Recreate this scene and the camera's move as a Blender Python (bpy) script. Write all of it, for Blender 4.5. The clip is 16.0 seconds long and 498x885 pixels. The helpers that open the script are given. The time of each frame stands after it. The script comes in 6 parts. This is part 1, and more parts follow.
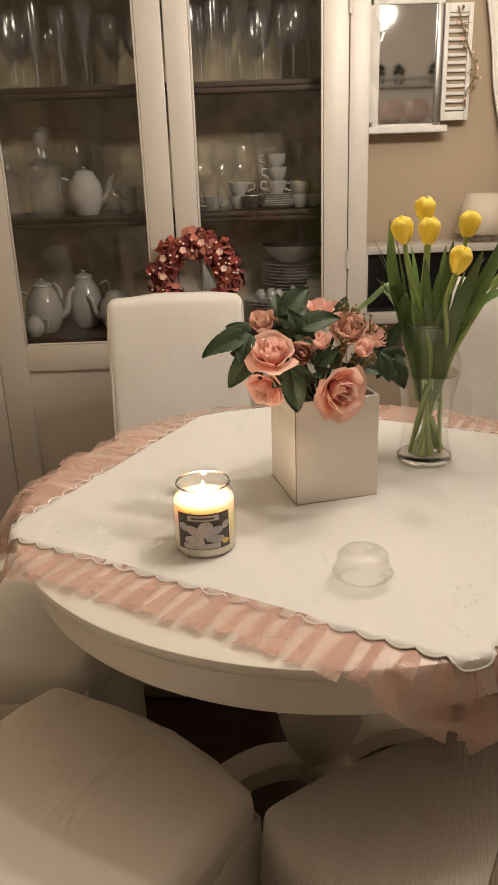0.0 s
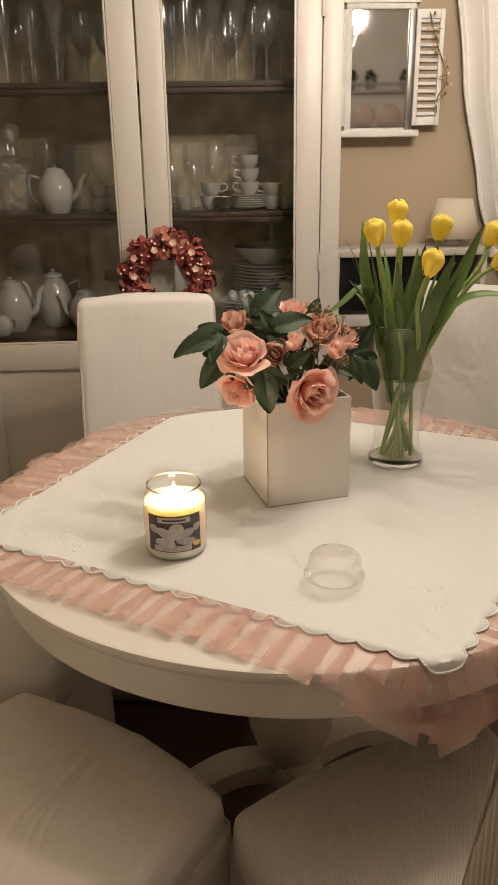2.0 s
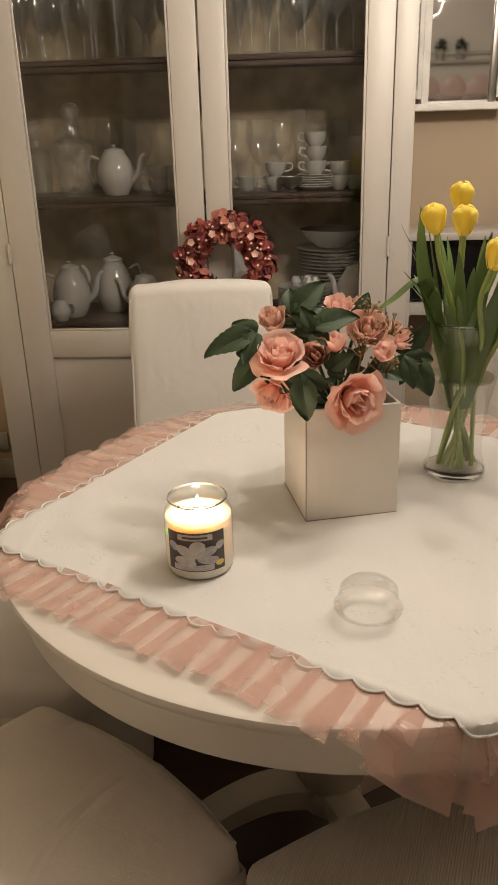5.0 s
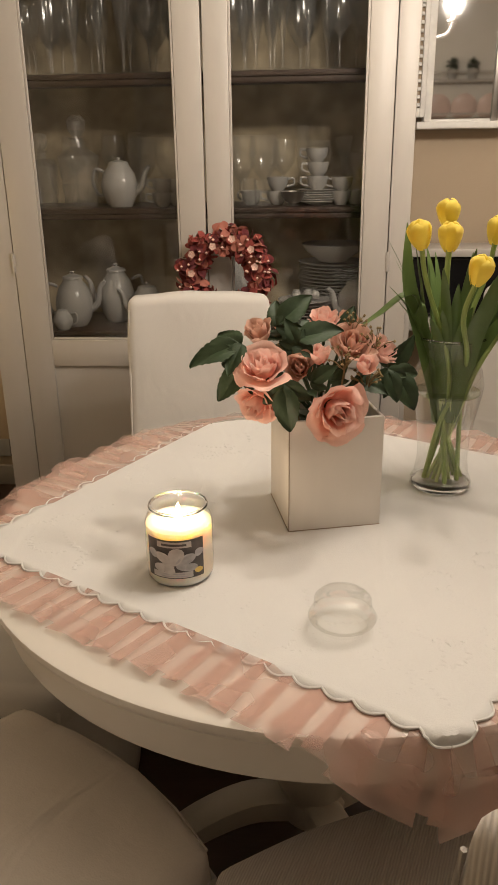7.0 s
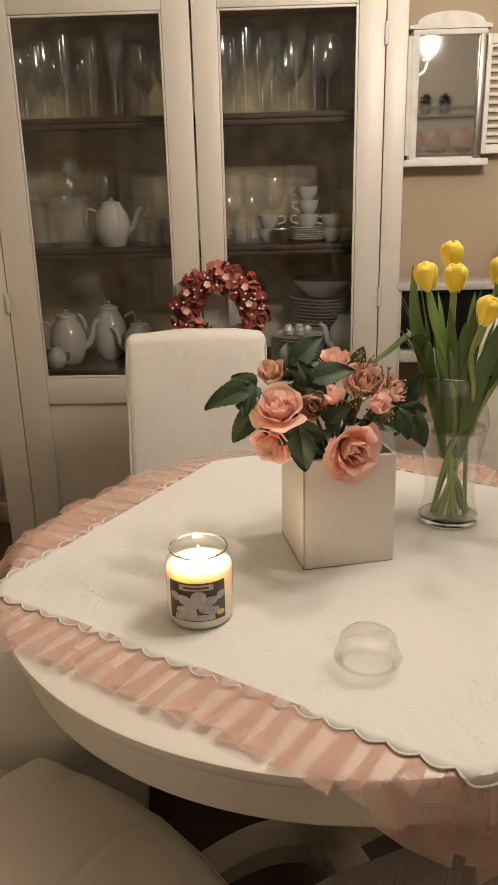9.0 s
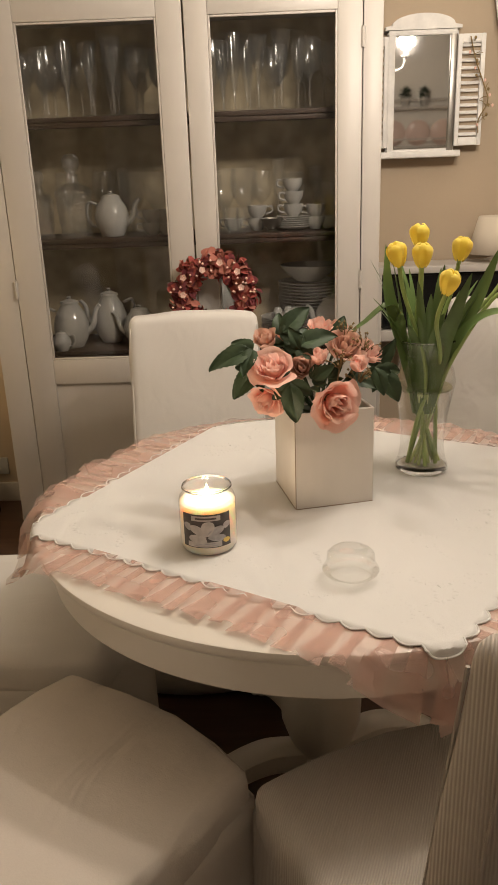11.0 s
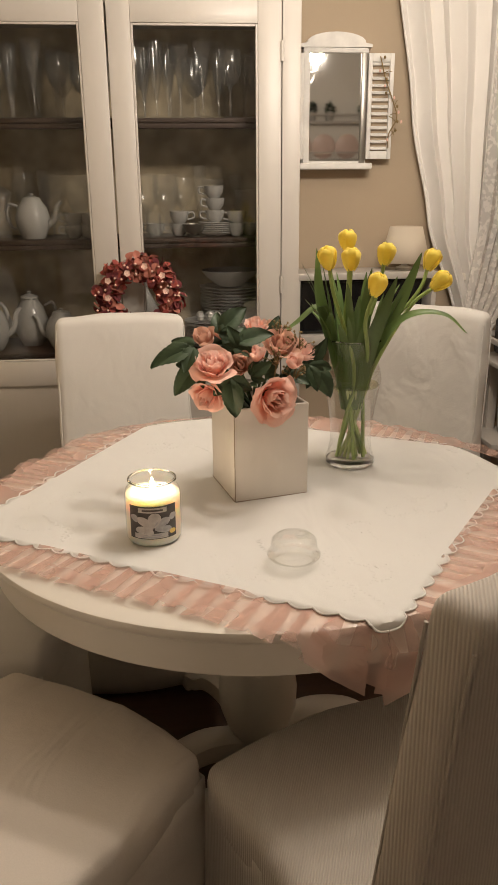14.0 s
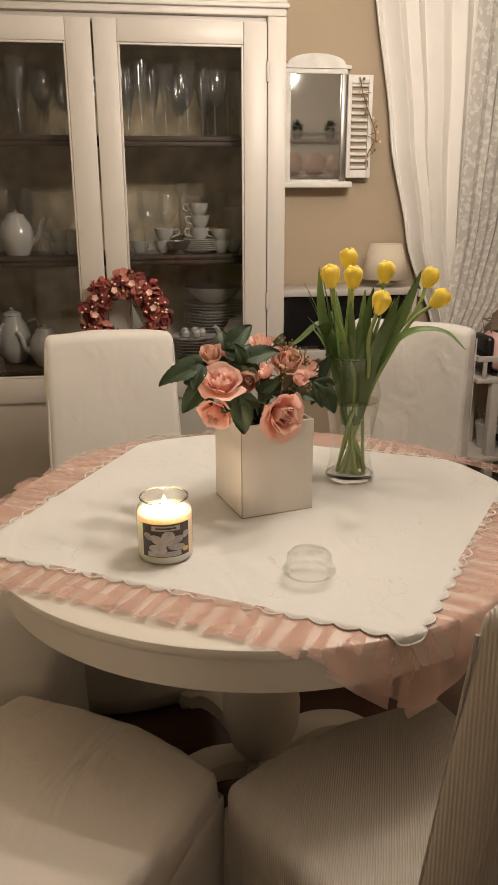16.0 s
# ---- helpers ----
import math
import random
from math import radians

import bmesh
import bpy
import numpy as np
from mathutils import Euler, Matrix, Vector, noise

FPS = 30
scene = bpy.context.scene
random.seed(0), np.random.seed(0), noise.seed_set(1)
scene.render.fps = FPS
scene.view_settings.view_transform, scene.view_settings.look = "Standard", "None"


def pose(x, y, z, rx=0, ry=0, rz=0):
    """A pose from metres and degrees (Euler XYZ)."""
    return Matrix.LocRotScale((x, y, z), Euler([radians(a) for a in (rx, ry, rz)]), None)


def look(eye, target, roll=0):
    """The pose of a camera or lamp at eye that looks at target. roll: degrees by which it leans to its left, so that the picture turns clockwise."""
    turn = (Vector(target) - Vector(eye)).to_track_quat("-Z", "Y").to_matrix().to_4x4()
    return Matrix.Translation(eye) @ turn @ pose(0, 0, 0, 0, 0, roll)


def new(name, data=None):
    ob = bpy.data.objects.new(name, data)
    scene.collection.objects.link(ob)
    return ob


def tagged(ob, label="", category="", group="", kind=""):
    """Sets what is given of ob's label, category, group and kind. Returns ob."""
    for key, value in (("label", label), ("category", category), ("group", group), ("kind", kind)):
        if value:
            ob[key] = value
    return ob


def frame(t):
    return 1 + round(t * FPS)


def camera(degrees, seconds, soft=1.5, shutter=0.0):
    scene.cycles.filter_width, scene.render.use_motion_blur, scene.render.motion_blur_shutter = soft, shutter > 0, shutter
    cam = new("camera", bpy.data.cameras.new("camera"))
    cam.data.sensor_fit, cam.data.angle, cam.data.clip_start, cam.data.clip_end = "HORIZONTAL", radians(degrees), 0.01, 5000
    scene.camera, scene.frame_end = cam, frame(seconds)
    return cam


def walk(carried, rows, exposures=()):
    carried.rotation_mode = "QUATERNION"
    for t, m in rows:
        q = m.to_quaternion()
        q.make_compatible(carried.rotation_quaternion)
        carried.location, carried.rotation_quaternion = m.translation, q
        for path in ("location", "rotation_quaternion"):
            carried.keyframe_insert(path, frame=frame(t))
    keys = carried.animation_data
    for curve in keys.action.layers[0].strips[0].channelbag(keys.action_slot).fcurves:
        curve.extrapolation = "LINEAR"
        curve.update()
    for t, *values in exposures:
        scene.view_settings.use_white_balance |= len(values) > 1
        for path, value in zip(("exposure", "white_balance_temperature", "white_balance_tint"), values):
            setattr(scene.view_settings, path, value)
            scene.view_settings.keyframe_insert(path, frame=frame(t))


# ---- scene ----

PATH = [
    (0, (-0.092, -1.273, 1.351), (-0.078, 0.601, 0.652), -2.0),
    (0.5, (-0.093, -1.28, 1.358), (-0.05, 0.603, 0.684), -1.6),
    (1, (-0.099, -1.272, 1.348), (-0.055, 0.604, 0.655), -1.4),
    (1.5, (-0.099, -1.28, 1.361), (-0.029, 0.605, 0.696), -1.2),
    (2, (-0.094, -1.264, 1.346), (-0.003, 0.609, 0.651), -0.9),
    (2.5, (-0.03, -1.172, 1.322), (-0.064, 0.672, 0.551), -1.0),
    (3, (0.043, -1.12, 1.333), (-0.261, 0.687, 0.53), -0.2),
    (3.5, (0.054, -1.12, 1.328), (-0.406, 0.644, 0.508), -2.0),
    (4, (0.011, -1.112, 1.342), (-0.314, 0.691, 0.54), -2.7),
    (4.5, (-0.023, -1.13, 1.348), (-0.139, 0.715, 0.584), -1.8),
    (7, (0.025, -1.153, 1.348), (-0.12, 0.712, 0.638), -0.8),
    (7.5, (-0.005, -1.151, 1.375), (-0.121, 0.724, 0.689), -1.1),
    (8, (-0.023, -1.151, 1.37), (-0.142, 0.727, 0.693), -1.2),
    (10.5, (-0.035, -1.297, 1.375), (-0.072, 0.613, 0.783), -1.8),
    (11, (-0.043, -1.377, 1.372), (-0.104, 0.511, 0.714), -2.1),
    (11.5, (-0.142, -1.421, 1.357), (-0.094, 0.439, 0.625), -2.8),
    (12, (-0.247, -1.499, 1.364), (0.058, 0.36, 0.691), -2.0),
    (12.5, (-0.256, -1.51, 1.375), (0.176, 0.35, 0.779), -1.1),
    (13, (-0.22, -1.504, 1.384), (0.213, 0.365, 0.82), -2.8),
    (13.5, (-0.124, -1.446, 1.357), (0.123, 0.422, 0.688), -4.4),
    (14, (-0.108, -1.433, 1.364), (0.072, 0.453, 0.723), -0.5),
    (14.5, (-0.175, -1.453, 1.366), (0.102, 0.437, 0.773), 1.6),
    (15, (-0.228, -1.472, 1.366), (0.179, 0.399, 0.788), 0.8),
    (15.5, (-0.219, -1.445, 1.359), (0.183, 0.42, 0.757), -0.0),
    (16, (-0.195, -1.428, 1.371), (0.082, 0.458, 0.765), -0.2),
]
cam = camera(35.9, 16.0)
walk(cam, [(t, look(eye, target, roll)) for t, eye, target, roll in PATH], [(0, 0.06), (2.5, 0.03), (4, -0.02), (7.5, -0.05), (10.5, 0.03), (16, 0.0)])

# ---- light ----
world = bpy.data.worlds.new("night")
scene.world = world
world.use_nodes = True
world.node_tree.nodes["Background"].inputs[0].default_value = (0.01, 0.012, 0.02, 1)
world.node_tree.nodes["Background"].inputs[1].default_value = 0.3
scene.view_settings.exposure = 0.0
LAMP = Vector((0.57, 0.15, 2.03))
LAMP_COL = (1.0, 0.88, 0.765)
LAMP_W = 62
CANDLE_W = 0.88


def point_lamp(name, at, watts, colour, radius):
    d = bpy.data.lights.new(name, "POINT")
    d.energy, d.color, d.shadow_soft_size = watts, colour, radius
    ob = new(name, d)
    ob.location = at
    return ob


# ---- materials ----
def nodes(name):
    m = bpy.data.materials.new(name)
    m.use_nodes = True
    n = m.node_tree.nodes
    return m, n, m.node_tree.links, n["Principled BSDF"]


def mat(name, colour, rough=0.5, metal=0.0, vary=0.12, scale=6.0, grain=60.0, bump=0.15, stretch=(1, 1, 1), sheen=0.0, spec=0.5, rand=0.0, dist=0.01):
    """A surface with slow colour changes, fine grain and relief, in metres."""
    m, n, l, p = nodes(name)
    tc = n.new("ShaderNodeTexCoord")
    mp = n.new("ShaderNodeMapping")
    mp.inputs["Scale"].default_value = stretch
    l.new(tc.outputs["Object"], mp.inputs[0])
    big, fine = n.new("ShaderNodeTexNoise"), n.new("ShaderNodeTexNoise")
    for t, s, det in ((big, scale, 5), (fine, grain, 1.5)):
        t.inputs["Scale"].default_value, t.inputs["Detail"].default_value = s, det
        l.new(mp.outputs[0], t.inputs["Vector"])
    mix = n.new("ShaderNodeMix")
    mix.data_type = "RGBA"
    c = Vector(colour)
    mix.inputs["A"].default_value = (*(c * (1 - vary)), 1)
    mix.inputs["B"].default_value = (*[min(1, v) for v in c * (1 + vary)], 1)
    add = n.new("ShaderNodeMath")
    add.operation = "MULTIPLY_ADD"
    l.new(fine.outputs[0], add.inputs[0])
    add.inputs[1].default_value = 0.35
    sub = n.new("ShaderNodeMath")
    sub.operation = "MULTIPLY_ADD"
    l.new(big.outputs[0], sub.inputs[0])
    sub.inputs[1].default_value, sub.inputs[2].default_value = 1.4, -0.4
    l.new(sub.outputs[0], add.inputs[2])
    l.new(add.outputs[0], mix.inputs["Factor"])
    out = mix.outputs["Result"]
    if rand:
        oi = n.new("ShaderNodeNewGeometry")
        hs = n.new("ShaderNodeHueSaturation")
        ml = n.new("ShaderNodeMath")
        ml.operation = "MULTIPLY_ADD"
        l.new(oi.outputs["Random Per Island"], ml.inputs[0])
        ml.inputs[1].default_value, ml.inputs[2].default_value = 2 * rand, 1 - rand
        l.new(ml.outputs[0], hs.inputs["Value"])
        l.new(out, hs.inputs["Color"])
        out = hs.outputs[0]
    l.new(out, p.inputs["Base Color"])
    p.inputs["Roughness"].default_value, p.inputs["Metallic"].default_value = rough, metal
    p.inputs["Specular IOR Level"].default_value = spec
    if sheen:
        p.inputs["Sheen Weight"].default_value = sheen
    if bump:
        b = n.new("ShaderNodeBump")
        b.inputs["Strength"].default_value, b.inputs["Distance"].default_value = bump, dist
        l.new(add.outputs[0], b.inputs["Height"])
        l.new(b.outputs[0], p.inputs["Normal"])
    return m


def ribbed(name, colour, pitch=0.006, axis="X"):
    """Cotton corduroy: fine cords, with shade painted dark into the furrows."""
    m, n, l, p = nodes(name)
    tc = n.new("ShaderNodeTexCoord")
    w = n.new("ShaderNodeTexWave")
    w.bands_direction = axis
    w.inputs["Scale"].default_value = 0.314 / pitch
    w.inputs["Distortion"].default_value, w.inputs["Detail"].default_value = 0.15, 1
    around = n.new("ShaderNodeVectorMath")
    around.operation = "DOT_PRODUCT"
    around.inputs[1].default_value = (1, -0.9, 0)
    l.new(tc.outputs["Object"], around.inputs[0])
    l.new(around.outputs["Value"], w.inputs["Vector"])
    big = n.new("ShaderNodeTexNoise")
    big.inputs["Scale"].default_value = 5
    l.new(tc.outputs["Object"], big.inputs["Vector"])
    mx = n.new("ShaderNodeMath")
    mx.operation = "MULTIPLY_ADD"
    l.new(w.outputs["Fac"], mx.inputs[0])
    mx.inputs[1].default_value = 0.6
    l.new(big.outputs[0], mx.inputs[2])
    r = n.new("ShaderNodeMix")
    r.data_type = "RGBA"
    c = Vector(colour)
    r.inputs["A"].default_value, r.inputs["B"].default_value = (*(c * 0.80), 1), (*(c * 1.10), 1)
    l.new(mx.outputs[0], r.inputs["Factor"])
    l.new(r.outputs["Result"], p.inputs["Base Color"])
    b = n.new("ShaderNodeBump")
    b.inputs["Strength"].default_value, b.inputs["Distance"].default_value = 0.5, 0.002
    l.new(w.outputs["Fac"], b.inputs["Height"])
    l.new(b.outputs[0], p.inputs["Normal"])
    p.inputs["Roughness"].default_value, p.inputs["Sheen Weight"].default_value = 0.95, 0.15
    return m


def sheer(name, colour, cover, rough=0.9, lace=False):
    """Thin cloth that lets part of the light through; lace: with a flower pattern of denser thread."""
    m, n, l, p = nodes(name)
    p.inputs["Base Color"].default_value = (*colour, 1)
    p.inputs["Roughness"].default_value, p.inputs["Specular IOR Level"].default_value = rough, 0.05
    tr, tl, mix, mix2 = (n.new("ShaderNodeBsdfTransparent"), n.new("ShaderNodeBsdfTranslucent"), n.new("ShaderNodeMixShader"), n.new("ShaderNodeMixShader"))
    tl.inputs[0].default_value = (*colour, 1)
    mix.inputs[0].default_value = 0.35
    l.new(p.outputs[0], mix.inputs[1])
    l.new(tl.outputs[0], mix.inputs[2])
    l.new(tr.outputs[0], mix2.inputs[1])
    l.new(mix.outputs[0], mix2.inputs[2])
    tc = n.new("ShaderNodeTexCoord")
    v = n.new("ShaderNodeTexNoise")
    v.inputs["Scale"].default_value, v.inputs["Detail"].default_value = (46, 4) if lace else (9, 2)
    l.new(tc.outputs["Object"], v.inputs["Vector"])
    ramp = n.new("ShaderNodeMapRange")
    if lace:
        ramp.inputs["From Min"].default_value, ramp.inputs["From Max"].default_value = 0.50, 0.56
        ramp.inputs["To Min"].default_value, ramp.inputs["To Max"].default_value = cover, 0.97
    else:
        ramp.inputs["From Min"].default_value, ramp.inputs["From Max"].default_value = 0.3, 0.7
        ramp.inputs["To Min"].default_value, ramp.inputs["To Max"].default_value = cover - 0.05, cover + 0.05
    l.new(v.outputs[0], ramp.inputs["Value"])
    l.new(ramp.outputs[0], mix2.inputs[0])
    l.new(mix2.outputs[0], n["Material Output"].inputs[0])
    return m


def glass(name, colour=(1, 1, 1), rough=0.0, ior=1.45):
    m, n, l, p = nodes(name)
    p.inputs["Base Color"].default_value = (*colour, 1)
    p.inputs["Roughness"].default_value, p.inputs["IOR"].default_value = rough, ior
    p.inputs["Transmission Weight"].default_value = 1
    return m


def thin_glass(name, tint=(0.96, 0.97, 0.96), least=0.04, most=0.75, blend=0.22, painted_haze=0.0, rough=0.01):
    """A clear sheet: see-through, with a mirror gloss that grows at grazing angles. An even white share paints in the
    brightness of refracted light.
    """
    m, n, l, p = nodes(name)
    tr, gl, mix, fr, mr = (n.new("ShaderNodeBsdfTransparent"), n.new("ShaderNodeBsdfGlossy"), n.new("ShaderNodeMixShader"), n.new("ShaderNodeLayerWeight"), n.new("ShaderNodeMapRange"))
    tr.inputs[0].default_value = (*tint, 1)
    gl.inputs["Roughness"].default_value = rough
    fr.inputs["Blend"].default_value = blend
    mr.inputs["To Min"].default_value, mr.inputs["To Max"].default_value = least, most
    l.new(fr.outputs["Facing"], mr.inputs["Value"])
    l.new(mr.outputs[0], mix.inputs[0])
    df, mh = n.new("ShaderNodeBsdfDiffuse"), n.new("ShaderNodeMixShader")
    df.inputs[0].default_value = (0.85, 0.85, 0.83, 1)
    mh.inputs[0].default_value = painted_haze
    l.new(tr.outputs[0], mh.inputs[1])
    l.new(df.outputs[0], mh.inputs[2])
    l.new(mh.outputs[0], mix.inputs[1])
    l.new(gl.outputs[0], mix.inputs[2])
    l.new(mix.outputs[0], n["Material Output"].inputs[0])
    return m


def woven(name, colour, fold=0.010, weave=420, sheen=0.05):
    """Cotton cover: soft creases in drawn-out patches, a faint weave and slight soiling."""
    m, n, l, p = nodes(name)
    tc = n.new("ShaderNodeTexCoord")
    soil, crease, thread, warp = [n.new("ShaderNodeTexNoise") for _ in range(4)]
    mp = n.new("ShaderNodeMapping")
    mp.inputs["Rotation"].default_value = (0.3, 0.2, 0.7)
    mp.inputs["Scale"].default_value = (1, 0.38, 0.6)
    l.new(tc.outputs["Object"], mp.inputs[0])
    for t, sc, det, dis in ((soil, 5, 5, 0), (crease, 9, 2, 1.2), (thread, weave, 1, 0), (warp, 30, 3, 0.5)):
        t.inputs["Scale"].default_value, t.inputs["Detail"].default_value, t.inputs["Distortion"].default_value = sc, det, dis
        l.new(mp.outputs[0] if t is crease else tc.outputs["Object"], t.inputs["Vector"])
    mix = n.new("ShaderNodeMix")
    mix.data_type = "RGBA"
    c = Vector(colour)
    mix.inputs["A"].default_value, mix.inputs["B"].default_value = (*(c * 0.90), 1), (*(c * 1.08), 1)
    sm = n.new("ShaderNodeMath")
    sm.operation = "MULTIPLY_ADD"
    l.new(thread.outputs[0], sm.inputs[0])
    sm.inputs[1].default_value = 0.5
    half = n.new("ShaderNodeMath")
    half.operation = "MULTIPLY"
    l.new(soil.outputs[0], half.inputs[0])
    half.inputs[1].default_value = 0.5
    l.new(half.outputs[0], sm.inputs[2])
    l.new(sm.outputs[0], mix.inputs["Factor"])
    l.new(mix.outputs["Result"], p.inputs["Base Color"])
    last = None
    for t, dist, power in ((crease, fold, 0.8), (warp, fold * 0.14, 0.5), (thread, 0.0006, 0.5)):
        b = n.new("ShaderNodeBump")
        b.inputs["Strength"].default_value, b.inputs["Distance"].default_value = power, dist
        l.new(t.outputs[0], b.inputs["Height"])
        if last:
            l.new(last.outputs[0], b.inputs["Normal"])
        last = b
    l.new(last.outputs[0], p.inputs["Normal"])
    p.inputs["Roughness"].default_value, p.inputs["Sheen Weight"].default_value = 0.95, sheen
    p.inputs["Specular IOR Level"].default_value = 0.2
    return m


def glow(name, colour, strength):
    m, n, l, p = nodes(name)
    p.inputs["Base Color"].default_value = (*colour, 1)
    p.inputs["Emission Color"].default_value = (*colour, 1)
    p.inputs["Emission Strength"].default_value = strength
    return m


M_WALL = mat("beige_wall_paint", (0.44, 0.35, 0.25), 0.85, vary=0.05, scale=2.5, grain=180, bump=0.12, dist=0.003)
# Same settings as the beige wall paint, with a lighter base colour.
M_WALL_W = mat("lighter_beige_wall_paint", (0.68, 0.58, 0.42), 0.85, vary=0.05, scale=2.5, grain=180, bump=0.12, dist=0.003)
M_CEIL = mat("ceiling_paint", (0.82, 0.79, 0.73), 0.9, vary=0.03, bump=0.05, dist=0.003)
M_FLOOR = mat("dark_wood_floor", (0.075, 0.04, 0.025), 0.4, vary=0.35, scale=3, grain=40, stretch=(1, 12, 1), bump=0.1, dist=0.004)
M_WHITE = mat("cream_paint", (0.465, 0.430, 0.388), 0.42, vary=0.05, scale=7, grain=90, stretch=(1, 1, 0.15), bump=0.12, dist=0.004)
M_TABLE = mat("white_lacquer", (0.70, 0.66, 0.595), 0.32, vary=0.03, scale=4, grain=50, bump=0.04, dist=0.003)
M_DARK = mat("dark_shelf_wood", (0.050, 0.031, 0.022), 0.55, spec=0.2, vary=0.3, scale=8, grain=70, stretch=(0.1, 1, 1), bump=0.1)
M_INNER = mat("marbled_brown_backing", (0.46, 0.38, 0.255), 0.7, vary=0.8, scale=8, grain=22, bump=0.1)
M_CLOTH = woven("white_cotton_cover", (0.63, 0.604, 0.565), 0.004)
M_TAUPE = woven("taupe_cotton_cover", (0.58, 0.525, 0.465), 0.018)
M_LINEN = woven("white_tablecloth_linen", (0.65, 0.64, 0.617), 0.006, 520, 0.0)
M_RIB = ribbed("taupe_corduroy", (0.40, 0.362, 0.318), 0.0050)
M_TULLE = sheer("pink_tulle", (0.74, 0.515, 0.435), 0.37)
M_JAR = thin_glass("jar_glass", (0.985, 0.985, 0.98), 0.03, 0.7, 0.2)
M_PALE = woven("pale_grey_beige_cover", (0.52, 0.495, 0.46), 0.012)
M_CLEAR = thin_glass("clear_thin_glass", (0.985, 0.988, 0.98), 0.04, 0.75, 0.18, 0.004, 0.02)
M_WAX = mat("cream_wax", (0.96, 0.82, 0.65), 0.5, vary=0.04, bump=0.03)
M_WAX.node_tree.nodes["Principled BSDF"].inputs["Subsurface Weight"].default_value = 1.0
M_WAX.node_tree.nodes["Principled BSDF"].inputs["Subsurface Radius"].default_value = (0.05, 0.036, 0.023)
M_WAX.node_tree.nodes["Principled BSDF"].inputs["Subsurface Scale"].default_value = 1.0
# White china, greyed in its base colour to paint in the cabinet's shade.
M_PORC = mat("dimmed_white_porcelain", (0.40, 0.39, 0.37), 0.12, vary=0.02, bump=0.0)
M_MIRROR = mat("mirror_silver", (0.86, 0.86, 0.85), 0.03, 1.0, vary=0.02, bump=0.0)
M_SHABBY = mat("worn_white_paint", (0.74, 0.72, 0.68), 0.6, vary=0.16, scale=14, grain=60, bump=0.3, dist=0.004)
M_BLACK = mat("black_plastic", (0.012, 0.012, 0.012), 0.25, vary=0.2, bump=0.02)
M_PINK = mat("pink_enamel", (0.80, 0.52, 0.50), 0.3, vary=0.03, bump=0.02)
M_STEEL = mat("dull_steel", (0.35, 0.33, 0.30), 0.35, 1.0, vary=0.1, bump=0.02)
M_WOOD = mat("oiled_oak", (0.26, 0.14, 0.07), 0.45, vary=0.25, scale=5, grain=50, stretch=(0.15, 1, 1), bump=0.1)
M_BROWN = mat("dark_window_wood", (0.10, 0.07, 0.045), 0.5, vary=0.2, scale=6, grain=60, stretch=(1, 1, 0.15), bump=0.1)
M_DRAPE = woven("white_curtain_cotton", (0.80, 0.77, 0.73), 0.004, 500)
M_LACE = sheer("white_lace", (0.90, 0.87, 0.83), 0.76, lace=True)


def silk(name, colour, heart=None):
    """Thin silk that lets light glow through."""
    m = mat(name, colour, 0.75, vary=0.14, scale=25, grain=160, bump=0.15, sheen=0.3, dist=0.003)
    n, l = m.node_tree.nodes, m.node_tree.links
    tl, mx = n.new("ShaderNodeBsdfTranslucent"), n.new("ShaderNodeMixShader")
    tl.inputs[0].default_value = (*colour, 1)
    mx.inputs[0].default_value = 0.42
    if heart:
        tc, sp, dye = n.new("ShaderNodeTexCoord"), n.new("ShaderNodeSeparateXYZ"), n.new("ShaderNodeMix")
        dye.data_type = "RGBA"
        dye.inputs["A"].default_value = (*heart, 1)
        l.new(tc.outputs["Object"], sp.inputs[0])
        l.new(sp.outputs["Z"], dye.inputs["Factor"])
        old = n["Principled BSDF"].inputs["Base Color"].links[0].from_socket
        l.new(old, dye.inputs["B"])
        l.new(dye.outputs["Result"], n["Principled BSDF"].inputs["Base Color"])
        l.new(dye.outputs["Result"], tl.inputs[0])
    l.new(n["Principled BSDF"].outputs[0], mx.inputs[1])
    l.new(tl.outputs[0], mx.inputs[2])
    l.new(mx.outputs[0], n["Material Output"].inputs[0])
    return m


M_PETAL_R = silk("peach_silk", (0.97, 0.66, 0.575), (0.90, 0.42, 0.30))
M_PETAL_D = silk("dusty_silk", (0.80, 0.52, 0.40), (0.55, 0.24, 0.14))
M_LEAF = mat("dark_silk_leaf", (0.034, 0.062, 0.024), 0.6, vary=0.5, scale=22, grain=120, bump=0.3, dist=0.003)
M_TWIG = mat("brown_sprigs", (0.22, 0.15, 0.06), 0.8, vary=0.3, scale=30)
M_TULIP = silk("yellow_tulip_petal", (0.94, 0.76, 0.13))
# Stem green made paler: the glow of light through water is in the colour.
M_STALK = mat("pale_waterlit_stalk", (0.50, 0.58, 0.25), 0.42, vary=0.2, scale=14, grain=120, stretch=(1, 1, 0.2), bump=0.1, dist=0.002)
M_STEM = mat("tulip_green", (0.30, 0.40, 0.12), 0.42, vary=0.25, scale=14, grain=120, stretch=(1, 1, 0.2), bump=0.1, dist=0.002)
M_TLEAF = mat("tulip_leaf", (0.12, 0.19, 0.055), 0.42, vary=0.3, scale=14, grain=140, stretch=(1, 1, 0.15), bump=0.12, dist=0.002)
M_WREATH = mat("dried_red_petals", (0.24, 0.045, 0.035), 0.8, vary=0.3, scale=30, grain=120, bump=0.2, rand=0.45)
M_BLOSSOM = mat("pale_pink_blossom", (0.70, 0.46, 0.38), 0.8, vary=0.15, scale=30, rand=0.25)
